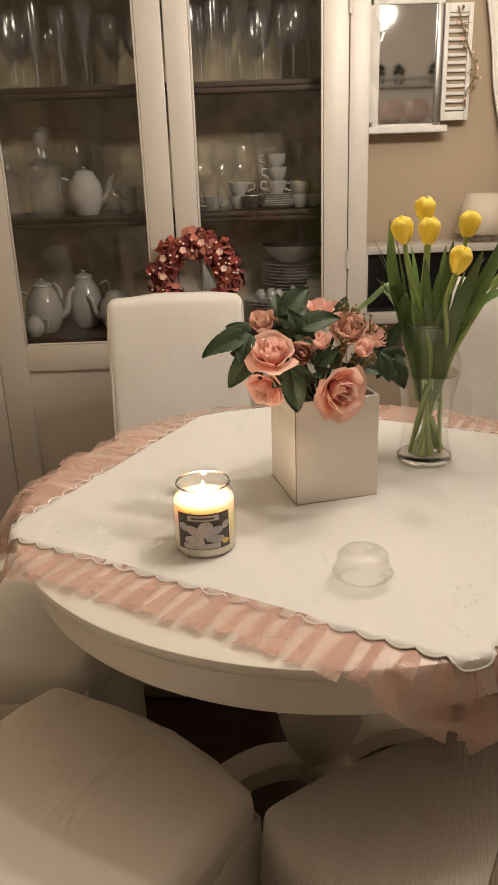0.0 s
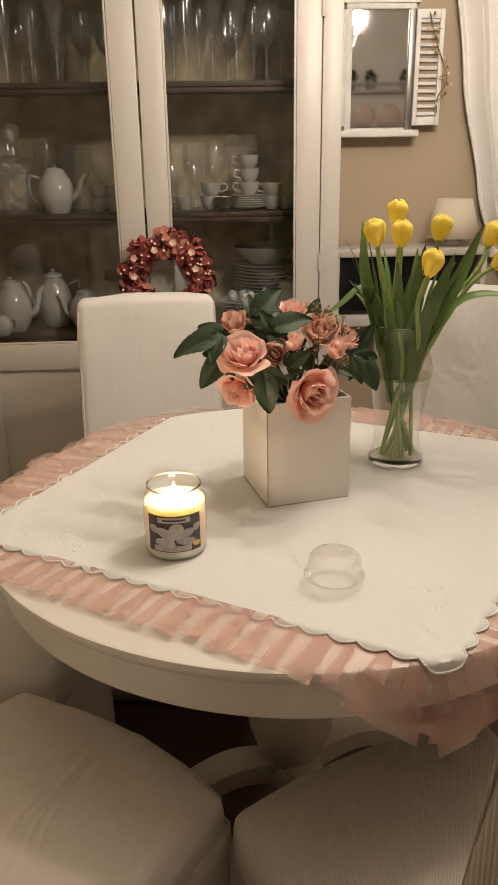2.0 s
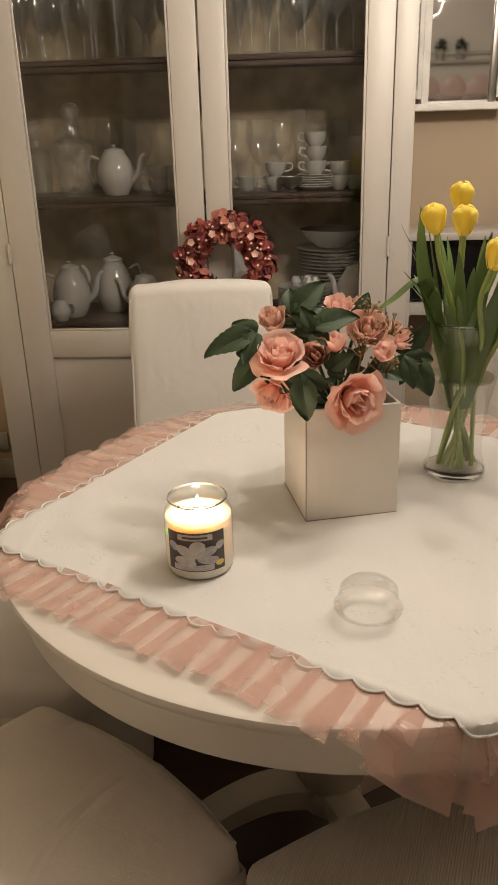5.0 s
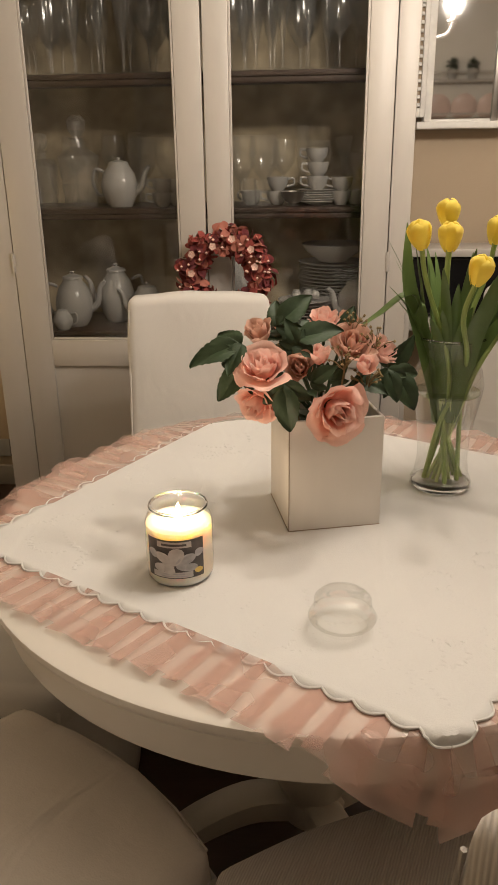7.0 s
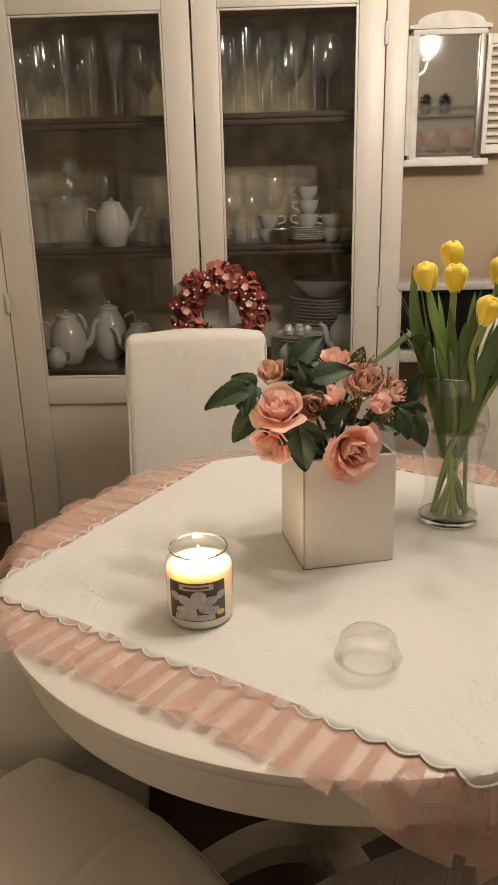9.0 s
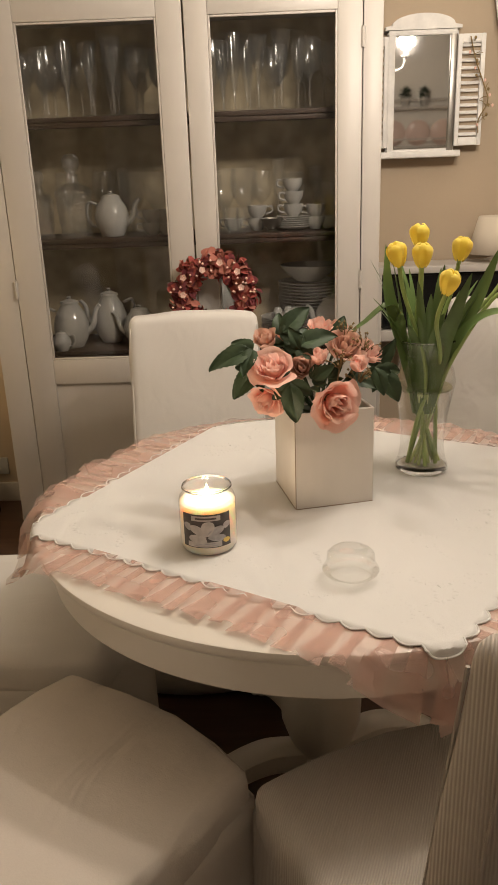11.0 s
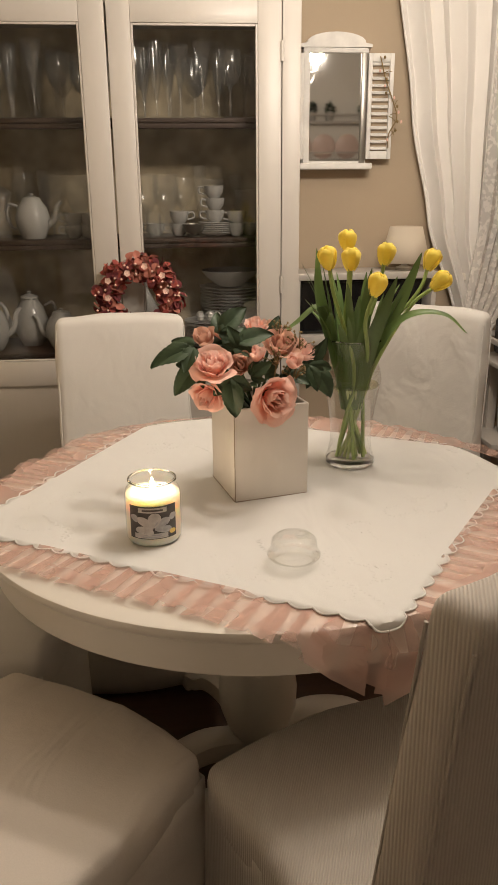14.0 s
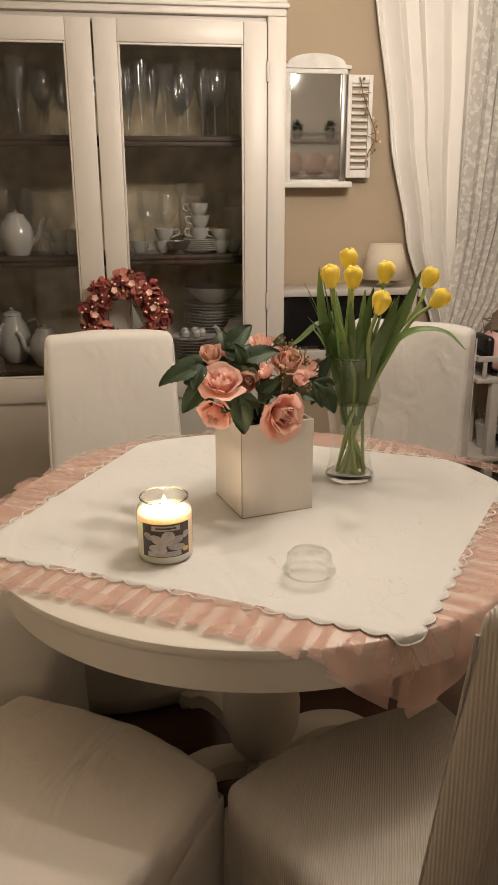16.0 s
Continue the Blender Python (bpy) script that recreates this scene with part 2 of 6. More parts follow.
M_IVY = mat("ivy_leaf", (0.06, 0.10, 0.03), 0.45, vary=0.5, scale=35, grain=120, bump=0.15, rand=0.3)
M_VINE = mat("vine_stem", (0.10, 0.06, 0.03), 0.8, vary=0.3, scale=30)
M_BULB = glow("warm_bulb", (1.0, 0.80, 0.52), 40)
M_FLAME = glow("flame", (1.0, 0.72, 0.34), 60)
M_LAMPBULB = glow("lamp_bulb", (1.0, 0.88, 0.70), 60)
M_GLASS = glass("clear_glass")
M_PANE = thin_glass("door_pane", (0.92, 0.92, 0.91))
M_BOX = mat("painted_white_box", (0.70, 0.66, 0.61), 0.5, vary=0.06, scale=8, grain=70, stretch=(1, 1, 0.2), bump=0.1)


# ---- building helpers ----
def mesh_of(name, bm, smooth=True):
    bmesh.ops.recalc_face_normals(bm, faces=bm.faces)
    me = bpy.data.meshes.new(name)
    bm.to_mesh(me)
    bm.free()
    if smooth:
        me.polygons.foreach_set("use_smooth", [True] * len(me.polygons))
        me.set_sharp_from_angle(angle=radians(38))
    return me


def part(name, bm, material, parent=None, label="", smooth=True):
    me = mesh_of(name, bm, smooth)
    me.materials.append(material)
    ob = new(name, me)
    ob.parent = parent
    if label:
        ob["label"] = label
    return ob


def thing(name, label, category, m=None, group="", kind=""):
    ob = new(name)
    ob.empty_display_size = 0.1
    if m is not None:
        ob.matrix_basis = m
    return tagged(ob, label, category, group, kind)


def thick(ob, metres):
    """Gives a sheet its thickness."""
    md = ob.modifiers.new("thickness", "SOLIDIFY")
    md.thickness, md.offset = metres, 0
    return ob


def solo(name, bm, material, label, category="", kind="", group="", smooth=True, m=None):
    ob = part(name, bm, material, None, "", smooth)
    if m is not None:
        ob.matrix_basis = m
    return tagged(ob, label, category, group, kind)


def cube(x0, x1, y0, y1, z0, z1, bevel=0.0, seg=2, bm=None):
    b = bmesh.new()
    bmesh.ops.create_cube(b, size=1)
    for v in b.verts:
        v.co = Vector((x0 + (v.co.x + 0.5) * (x1 - x0), y0 + (v.co.y + 0.5) * (y1 - y0), z0 + (v.co.z + 0.5) * (z1 - z0)))
    if bevel:
        bmesh.ops.bevel(b, geom=b.edges[:], offset=bevel, segments=seg, profile=0.5, affect="EDGES")
    if bm is None:
        return b
    join(bm, b)
    return bm


def join(bm, other, m=None):
    """Adds other to bm."""
    if m is not None:
        bmesh.ops.transform(other, matrix=m, verts=other.verts)
    tmp = bpy.data.meshes.new("tmp")
    other.to_mesh(tmp)
    other.free()
    bm.from_mesh(tmp)
    bpy.data.meshes.remove(tmp)
    return bm


def lathe(profile, seg=32, at=(0, 0, 0), cap=True, bm=None):
    """Turns (radius, height) pairs round the upright axis."""
    bm = bm or bmesh.new()
    rings = []
    for r, z in profile:
        rings.append([bm.verts.new((at[0] + r * math.cos(2 * math.pi * k / seg), at[1] + r * math.sin(2 * math.pi * k / seg), at[2] + z)) for k in range(seg)])
    for a, b in zip(rings, rings[1:]):
        for k in range(seg):
            bm.faces.new((a[k], a[(k + 1) % seg], b[(k + 1) % seg], b[k]))
    if cap:
        if profile[0][0] > 1e-5:
            bm.faces.new(rings[0][::-1])
        if profile[-1][0] > 1e-5:
            bm.faces.new(rings[-1])
    return bm


def tube(points, radii, seg=8, bm=None, close=True):
    bm = bm or bmesh.new()
    pts = [Vector(p) for p in points]
    if not hasattr(radii, "__len__"):
        radii = [radii] * len(pts)
    rings, side = [], None
    for k, p in enumerate(pts):
        d = (pts[min(k + 1, len(pts) - 1)] - pts[max(k - 1, 0)]).normalized()
        if side is None:
            side = d.orthogonal().normalized()
        side = (side - d * side.dot(d)).normalized()
        up = d.cross(side)
        rings.append([bm.verts.new(p + radii[k] * (side * math.cos(2 * math.pi * j / seg) + up * math.sin(2 * math.pi * j / seg))) for j in range(seg)])
    for a, b in zip(rings, rings[1:]):
        for j in range(seg):
            bm.faces.new((a[j], a[(j + 1) % seg], b[(j + 1) % seg], b[j]))
    if close:
        bm.faces.new(rings[0][::-1])
        bm.faces.new(rings[-1])
    return bm


def curve_pts(ctrl, n=12):
    """Points along a smooth line through ctrl."""
    c = [Vector(p) for p in ctrl]
    c = [c[0] * 2 - c[1]] + c + [c[-1] * 2 - c[-2]]
    out = []
    for k in range(1, len(c) - 2):
        for s in range(n):
            t = s / n
            a, b, d, e = c[k - 1], c[k], c[k + 1], c[k + 2]
            out.append(0.5 * (2 * b + (d - a) * t + (2 * a - 5 * b + 4 * d - e) * t * t + (3 * b - a - 3 * d + e) * t ** 3))
    out.append(c[-2])
    return out


def soft_block(x0, x1, y0, y1, z0, z1, edge, cuts=3, puff=0.0, wrinkle=0.004, seed=0.0, freq=6.0):
    """An upholstered block: rounded edges, a slight swelling and loose folds."""
    b = cube(x0, x1, y0, y1, z0, z1, edge, 4)
    long_edges = [e for e in b.edges if e.calc_length() > 0.1]
    bmesh.ops.subdivide_edges(b, edges=long_edges, cuts=cuts, use_grid_fill=True)
    long_edges = [e for e in b.edges if e.calc_length() > 0.06]
    bmesh.ops.subdivide_edges(b, edges=long_edges, cuts=1, use_grid_fill=True)
    b.normal_update()
    c = Vector(((x0 + x1) / 2, (y0 + y1) / 2, (z0 + z1) / 2))
    h = Vector(((x1 - x0) / 2, (y1 - y0) / 2, (z1 - z0) / 2))
    for v in b.verts:
        q = [min(1.0, abs((v.co[k] - c[k]) / h[k])) for k in range(3)]
        swell = puff * (1 - q[0] ** 2 if q[0] < 0.98 else 0) * (1 - q[1] ** 2 if q[1] < 0.98 else 1) * (1 if q[2] > 0.9 else 0)
        w = noise.noise(v.co * freq + Vector((seed, 0, seed))) * wrinkle
        v.co += v.normal * w + Vector((0, 0, swell if v.co.z > c.z else 0))
    return b


# ---- the room ----
XL, XR, YB, YF, ZC = -1.45, 2.6, 1.847, -3.2, 2.62
floor_ob = solo("floor", cube(XL - 0.2, XR + 0.2, YF - 0.2, YB + 0.2, -0.1, 0.0), M_FLOOR, "dark brown wooden floor", "floor", "structure")
solo("ceiling", cube(XL - 0.2, XR + 0.2, YF - 0.2, YB + 0.2, ZC, ZC + 0.1), M_CEIL, "plain off-white ceiling", "ceiling", "structure")
solo("wall_west", cube(XL - 0.15, XL, YF - 0.15, YB + 0.15, 0.0, ZC), M_WALL_W, "lighter beige painted wall lit by small bulbs", "wall", "structure")
solo("wall_east", cube(XR, XR + 0.15, YF - 0.15, YB + 0.15, 0.0, ZC), M_WALL, "plain beige painted wall", "wall", "structure")
solo("wall_south", cube(XL, XR, YF - 0.15, YF, 0.0, ZC), M_CEIL, "plain white painted wall with shelves", "wall", "structure")
WX0, WX1, WZ0, WZ1 = 1.07, 2.25, 0.995, 2.30
bm = cube(XL, WX0, YB, YB + 0.15, 0, ZC)
cube(WX1, XR, YB, YB + 0.15, 0, ZC, bm=bm)
cube(WX0, WX1, YB, YB + 0.15, 0, WZ0, bm=bm)
cube(WX0, WX1, YB, YB + 0.15, WZ1, ZC, bm=bm)
solo("wall_north", bm, M_WALL, "beige painted wall with a window opening", "wall", "structure", smooth=False)

# ---- round pedestal table ----
TC, TRX, TRY, TZ = Vector((0.05, 0.06, 0)), 0.563, 0.536, 0.7450
table = thing("pedestal_table", "white lacquered round dining table on a turned pedestal", "table", pose(TC.x, TC.y, 0) @ Matrix.Diagonal((1, 1, 0.7450 / 0.75, 1)))
bm = lathe([(0.0, 0.722), (0.965, 0.722), (0.985, 0.727), (0.996, 0.735), (1.0, 0.742), (0.997, 0.748), (0.988, 0.75), (0.0, 0.75)], 128)
for v in bm.verts:
    v.co.x, v.co.y = v.co.x * TRX, v.co.y * TRY
bmesh.ops.remove_doubles(bm, verts=bm.verts, dist=1e-5)
part("tabletop", bm, M_TABLE, table)
bm = lathe([(0.90, 0.722), (0.955, 0.722), (0.955, 0.664), (0.950, 0.658), (0.90, 0.658)], 128, cap=False)
for v in bm.verts:
    v.co.x, v.co.y = v.co.x * TRX, v.co.y * TRY
part("apron", bm, M_TABLE, table)
part("column", lathe([(0.0, 0.09), (0.062, 0.09), (0.066, 0.12), (0.058, 0.14), (0.072, 0.17), (0.088, 0.22), (0.090, 0.27), (0.078, 0.35), (0.058, 0.44), (0.052, 0.52), (0.060, 0.58), (0.075, 0.60), (0.09, 0.62), (0.14, 0.70), (0.14, 0.722), (0, 0.722)], 40), M_TABLE, table, "bulbous turned pedestal column")
for k in range(4):
    a = radians(20 + 90 * k)
    bm = bmesh.new()
    pts = curve_pts([(0.04, 0, 0.13), (0.14, 0, 0.15), (0.25, 0, 0.12), (0.34, 0, 0.06), (0.42, 0, 0.03)], 6)
    prev = None
    for j, p in enumerate(pts):
        w, hh = 0.034, 0.05 - 0.02 * j / len(pts)
        ring = [bm.verts.new((p.x, s * w, p.z + q * hh - 0.004)) for s, q in ((-1, -0.55), (1, -0.55), (1, 0.4), (0.7, 0.55), (-0.7, 0.55), (-1, 0.4))]
        if prev:
            for i in range(6):
                bm.faces.new((prev[i], prev[(i + 1) % 6], ring[(i + 1) % 6], ring[i]))
        else:
            bm.faces.new(ring)
        prev = ring
    bm.faces.new(prev)
    cube(0.38, 0.45, -0.04, 0.04, 0.0, 0.035, 0.012, bm=bm)
    bmesh.ops.rotate(bm, cent=(0, 0, 0), matrix=Matrix.Rotation(a, 3, "Z"), verts=bm.verts)
    part("foot", bm, M_TABLE, table)


# ---- slip-covered dining chairs ----
def chair(label, m, cover, back_cover, seed, width=0.225, tall=0.0, taper=0.07, deep=0.475):
    """Front towards +y; origin on the floor under the seat."""
    c = thing("dining_chair", label, "chair", m, "chairs round the table")
    w, fy = width, deep - 0.20
    b = soft_block(-w - 0.005, w + 0.005, -0.20, fy, 0.375, 0.475, 0.028, 6, 0.014, 0.012, seed, 8.0)
    for v in b.verts:
        if v.co.y > 0.1:
            v.co.y += 0.03 * (1 - (v.co.x / w) ** 2) * (v.co.y - 0.1) / 0.17
    part("seat", b, cover, c)
    # loose skirt from seat to floor
    bm = bmesh.new()
    loop = []
    corner = [(-w, -0.265), (w, -0.265), (w, fy - 0.007), (-w, fy - 0.007)]
    for k in range(4):
        a, d = Vector(corner[k]), Vector(corner[(k + 1) % 4])
        for s in range(20):
            loop.append((a.lerp(d, s / 20), (d - a).normalized()))
    rows = []
    for j in range(9):
        z = 0.42 - (0.42 - 0.015) * j / 8
        row = []
        for i, (p, d) in enumerate(loop):
            out = Vector((d.y, -d.x))
            fold = 0.010 * (j / 8) * noise.noise(Vector((p.x * 9 + seed, p.y * 9, z * 1.5))) + 0.012 * (j / 8)
            q = p + out * fold
            if q.y > 0.1:
                q.y += 0.03 * (1 - min(1, (q.x / w) ** 2)) * (q.y - 0.1) / 0.17
            row.append(bm.verts.new((q.x, q.y, z)))
        rows.append(row)
    n = len(loop)
    for a, d in zip(rows, rows[1:]):
        for i in range(n):
            bm.faces.new((a[i], a[(i + 1) % n], d[(i + 1) % n], d[i]))
    thick(part("skirt", bm, cover, c), 0.003)
    # padded back, leaning a little
    b = soft_block(-w, w, -0.285, -0.205, 0.33, 0.968, 0.026, 5, 0.0, 0.008, seed + 3, 7.0)
    for v in b.verts:
        k = max(0.0, (v.co.z - 0.45) / 0.52)
        v.co.y -= 0.05 * k
        v.co.x *= 1 - taper * k
        v.co.z += 0.008 * (1 - (v.co.x / w) ** 2) * k + tall * k
    part("backrest", b, back_cover, c)
    # piping along the side seams
    for sx in (-1, 1):
        for yy in (-0.285, -0.205):
            pts = []
            for j in range(16):
                z = 0.40 + 0.535 * j / 15
                k = max(0.0, (z - 0.45) / 0.52)
                pts.append((sx * (w - 0.006) * (1 - taper * k), yy + (0.008 if yy < -0.25 else -0.008) - 0.05 * k, z + tall * k))
            part("seam", tube(pts, 0.0024, 6), back_cover, c)
    pts = [(x * (w - 0.02), fy - 0.003 + 0.03 * (1 - x * x) * (fy - 0.1) / 0.17, 0.452) for x in (-1, -0.6, -0.2, 0.2, 0.6, 1)]
    part("seam", tube([(-w, -0.18, 0.452)] + pts + [(w, -0.18, 0.452)], 0.003, 6), cover, c)
    for x in (-w + 0.04, w - 0.04):
        for y in (-0.24, fy - 0.035):
            part("leg", cube(x - 0.02, x + 0.02, y - 0.02, y + 0.02, 0.0, 0.40, 0.004, 1), M_DARK, c)
    return c


def facing(x, y, nx, ny):
    return pose(x, y, 0, 0, 0, math.degrees(math.atan2(-nx, ny)))


chair("dining chair in a white cotton slipcover before the cabinet", facing(-0.250, 0.722, 0.10, -0.995), M_CLOTH, M_CLOTH, 1.0, width=0.216)
chair("dining chair in a pale grey-beige slipcover near the curtain", facing(0.497, 0.765, -0.70, -0.72), M_PALE, M_PALE, 5.0, tall=0.012)
chair("dining chair in a taupe corduroy slipcover, with visible side seams", facing(0.192, -0.494, -0.40, 0.917), M_RIB, M_RIB, 9.0, tall=0.03, taper=0.14, deep=0.39)
chair("dining chair in a smooth taupe cotton slipcover", facing(-0.43, -0.465, 0.603, 0.797), M_TAUPE, M_TAUPE, 13.0)
chair("dining chair in a white slipcover beside the lighter beige wall", facing(-0.66, 0.16, 1.0, -0.05), M_CLOTH, M_CLOTH, 17.0)

# ---- glazed china cabinet ----
CY, CYB = 1.310, 1.83
CX0, CX1 = -1.012, 0.336
cab = thing("china_cabinet", "tall cream-painted china cabinet with two glazed doors", "cabinet", pose(0, 0, 0))
bm = cube(CX0, CX0 + 0.03, CY + 0.022, CYB, 0.06, 1.93, 0.003)
cube(CX1 - 0.03, CX1, CY + 0.022, CYB, 0.06, 1.93, 0.003, bm=bm)
cube(CX0, CX1, CY + 0.022, CYB, 1.90, 1.93, 0.003, bm=bm)
cube(CX0, CX1, CY + 0.022, CYB, 0.0, 0.09, 0.003, bm=bm)
part("body", bm, M_WHITE, cab)
part("back_panel", cube(CX0 + 0.03, CX1 - 0.03, 1.745, 1.76, 0.09, 1.90), M_INNER, cab, "marbled brown back panel")
for x0, x1 in ((CX0, -0.919), (0.274, CX1)):
    part("face_frame", cube(x0, x1, CY, CY + 0.022, 0.0, 1.93, 0.003), M_WHITE, cab)
for z0, z1, o in ((1.93, 1.953, 0.0), (1.953, 1.968, 0.009), (1.968, 2.035, 0.002), (2.035, 2.047, 0.012), (2.047, 2.075, 0.022), (2.075, 2.11, 0.034)):
    part("cornice", cube(CX0 - o, CX1 + o, CY - o, CYB, z0, z1, 0.005), M_WHITE, cab)
for x0, x1, g0, g1 in ((-0.916, -0.292, -0.822, -0.372), (-0.286, 0.271, -0.212, 0.194)):
    door = part("door", cube(x0, g0, CY - 0.004, CY + 0.02, 0.10, 1.912, 0.003), M_WHITE, cab, "cream-painted glazed door")
    part("stile", cube(g1, x1, CY - 0.004, CY + 0.02, 0.10, 1.912, 0.003), M_WHITE, door)
    part("rail", cube(g0, g1, CY - 0.003, CY + 0.02, 1.845, 1.912, 0.003), M_WHITE, door)
    part("rail", cube(g0, g1, CY - 0.003, CY + 0.02, 0.678, 0.767, 0.003), M_WHITE, door)
    part("rail", cube(g0, g1, CY - 0.003, CY + 0.02, 0.10, 0.19, 0.003), M_WHITE, door)
    part("panel", cube(g0 - 0.004, g1 + 0.004, CY + 0.008, CY + 0.016, 0.18, 0.685), M_WHITE, door)
    ob = part("pane", cube(g0 - 0.004, g1 + 0.004, CY + 0.006, CY + 0.009, 0.76, 1.85), M_PANE, door, "clear glass pane", smooth=False)
    ob.visible_shadow = False
    for a, d, c, e in ((g0, g0 + 0.008, 0.767, 1.845), (g1 - 0.008, g1, 0.767, 1.845), (g0 + 0.008, g1 - 0.008, 0.767, 0.775), (g0 + 0.008, g1 - 0.008, 1.837, 1.845)):
        part("bead", cube(a, d, CY - 0.001, CY + 0.006, c, e, 0.002, 1), M_WHITE, door)
    hx = x0 - 0.002 if x0 < -0.5 else x1 + 0.002
    for hz in (1.02, 1.766):
        part("hinge", lathe([(0, -0.03), (0.006, -0.03), (0.006, 0.03), (0, 0.03)], 10, (hx, CY - 0.006, hz)), M_WHITE, door)
SH = (0.775, 1.177, 1.575)
for z in SH:
    sh = part("shelf", cube(CX0 + 0.03, CX1 - 0.03, CY + 0.10, 1.744, z - 0.016, z, 0.003), M_DARK, cab, "dark-stained wooden shelf")
    part("front_lip", cube(CX0 + 0.03, CX1 - 0.03, CY + 0.104, CY + 0.124, z - 0.034, z - 0.0165, 0.005), M_DARK, sh)

# ---- tablecloth with a tulle frill ----
CW, CF, CE, CN = Vector((-0.520, -0.062)), Vector((0.192, -0.478)), Vector((0.70, 0.215)), Vector((-0.135, 0.67))


def drape(x, y, lift):
    """Lays a point on the table and lets it hang down past the rim."""
    dx, dy = x - TC.x, y - TC.y
    rho = math.hypot(dx / TRX, dy / TRY)
    if rho <= 1:
        return Vector((x, y, TZ + lift))
    over = (rho - 1) * 0.56
    k = 1.0 / rho
    out = min(0.02, over * 0.35) + lift
    d = Vector((dx, dy)).normalized()
    return Vector((TC.x + dx * k + d.x * out, TC.y + dy * k + d.y * out, TZ + lift * 0.3 - max(0, over - 0.008)))


def cloth_lift(p):
    """Height of the slightly rumpled cloth over the table."""
    return 0.0040 + 0.0014 * noise.noise(Vector((p.x * 6, p.y * 6, 2))) + 0.0007 * noise.noise(Vector((p.x * 19, p.y * 19, 5))) + 0.0004 * noise.noise(Vector((p.x * 45, p.y * 20, 9)))


cloth = thing("tablecloth", "white embroidered tablecloth with a scalloped edge and pink tulle frill", "tablecloth", pose(0, 0, 0))
N = 160
bm = bmesh.new()
grid = []
for j in range(N + 1):
    row = []
    for i in range(N + 1):
        u, v = i / N, j / N
        # scallops along the hem
        su, sv = 0.011 * abs(math.sin(u * math.pi * 20)), 0.011 * abs(math.sin(v * math.pi * 20))
        p = CW.lerp(CF, u).lerp(CN.lerp(CE, u), v)
        e1, e2 = (CF - CW).normalized(), (CN - CW).normalized()
        if j == 0:
            p = p - e2 * su
        if j == N:
            p = p + e2 * su
        if i == 0:
            p = p - e1 * sv
        if i == N:
            p = p + e1 * sv
        z = cloth_lift(p)
        z -= 0.0005 * max(0.0, 1 - min(i, N - i, j, N - j) / 4)
        row.append(bm.verts.new(drape(p.x, p.y, z)))
    grid.append(row)
for j in range(N):
    for i in range(N):
        bm.faces.new((grid[j][i], grid[j][i + 1], grid[j + 1][i + 1], grid[j + 1][i]))
thick(part("cloth", bm, M_LINEN, cloth), 0.0012)
# corded scallop edge
for side in range(4):
    pts = []
    for i in range(321):
        u = i / 320
        a, b, o = ((CW, CF, CW - CN), (CF, CE, CF - CW), (CE, CN, CN - CW), (CN, CW, CW - CF))[side]
        p = a.lerp(b, u) + o.normalized() * (0.011 * abs(math.sin(u * math.pi * 20)) + 0.001)
        pts.append(drape(p.x, p.y, cloth_lift(p) - 0.0004))
    part("hem", tube(pts, 0.0018, 6), M_LINEN, cloth)

rng = random.Random(4)


def stiff_drape(x, y, lift, stiff):
    """Like drape, but the net stands out past the rim before it sinks."""
    low = drape(x, y, lift)
    over = max(0.0, math.hypot((x - TC.x) / TRX, (y - TC.y) / TRY) - 1) * 0.56
    return low.lerp(Vector((x, y, TZ + lift + 0.004 - over * 0.12)), stiff)


def frill(a, b, width, parent):
    """One gathered ribbon of tulle along the hem from a to b, each pleat folded back under the next."""
    e = (b - a).normalized()
    out = Vector((e.y, -e.x))
    length, s = (b - a).length, 0.0
    stops = []
    while s < length:
        w = rng.uniform(0.044, 0.066)
        back = rng.uniform(0.27, 0.38)
        stops += [(s, 0.0006, 0), (s + w * 0.5, 0.0020, 1), (s + w, 0.0014, 2)]
        s += w * (1 - back)
    bm = bmesh.new()
    cols = []
    turn, reach, puff = 0.0, width, 0.004
    for k, (q, lift, place) in enumerate(stops):
        if place == 0:
            turn, reach, puff = rng.uniform(-0.05, 0.05), width * rng.uniform(0.88, 1.08), rng.uniform(0.002, 0.012)
        near = max(0.0, 1 - q / 0.08) * -0.8 + max(0.0, 1 - (length - q) / 0.08) * 0.8
        d = (out * math.cos(near) + e * math.sin(near)).normalized()
        col = []
        for j in range(11):
            t = j / 10
            p = a + e * (min(max(q, 0.0), length) + (turn * 0.10 - 0.10 * t * (place - 1) * -0.06) * t) + d * (-0.004 + reach * (1 + 0.08 * abs(near)) * t)
            z = lift * (0.5 + t) + puff * t * t * (1.0 if place == 1 else 0.3)
            z += 0.0015 * t * noise.noise(Vector((q * 30, t * 3, 1.7)))
            col.append(bm.verts.new(stiff_drape(p.x, p.y, max(0.0012, z), 0.85 * min(1.0, max(0.0, (p - CF).length - 0.10) / 0.15, max(0.0, (p - CW).length - 0.06) / 0.14))))
        cols.append(col)
    for c, d in zip(cols, cols[1:]):
        for j in range(10):
            bm.faces.new((c[j], d[j], d[j + 1], c[j + 1]))
    return part("frill", bm, M_TULLE, parent, "gathered dusty-pink tulle frill")


for a, b in ((CW, CF), (CF, CE), (CE, CN), (CN, CW)):
    frill(a, b, 0.105, cloth)

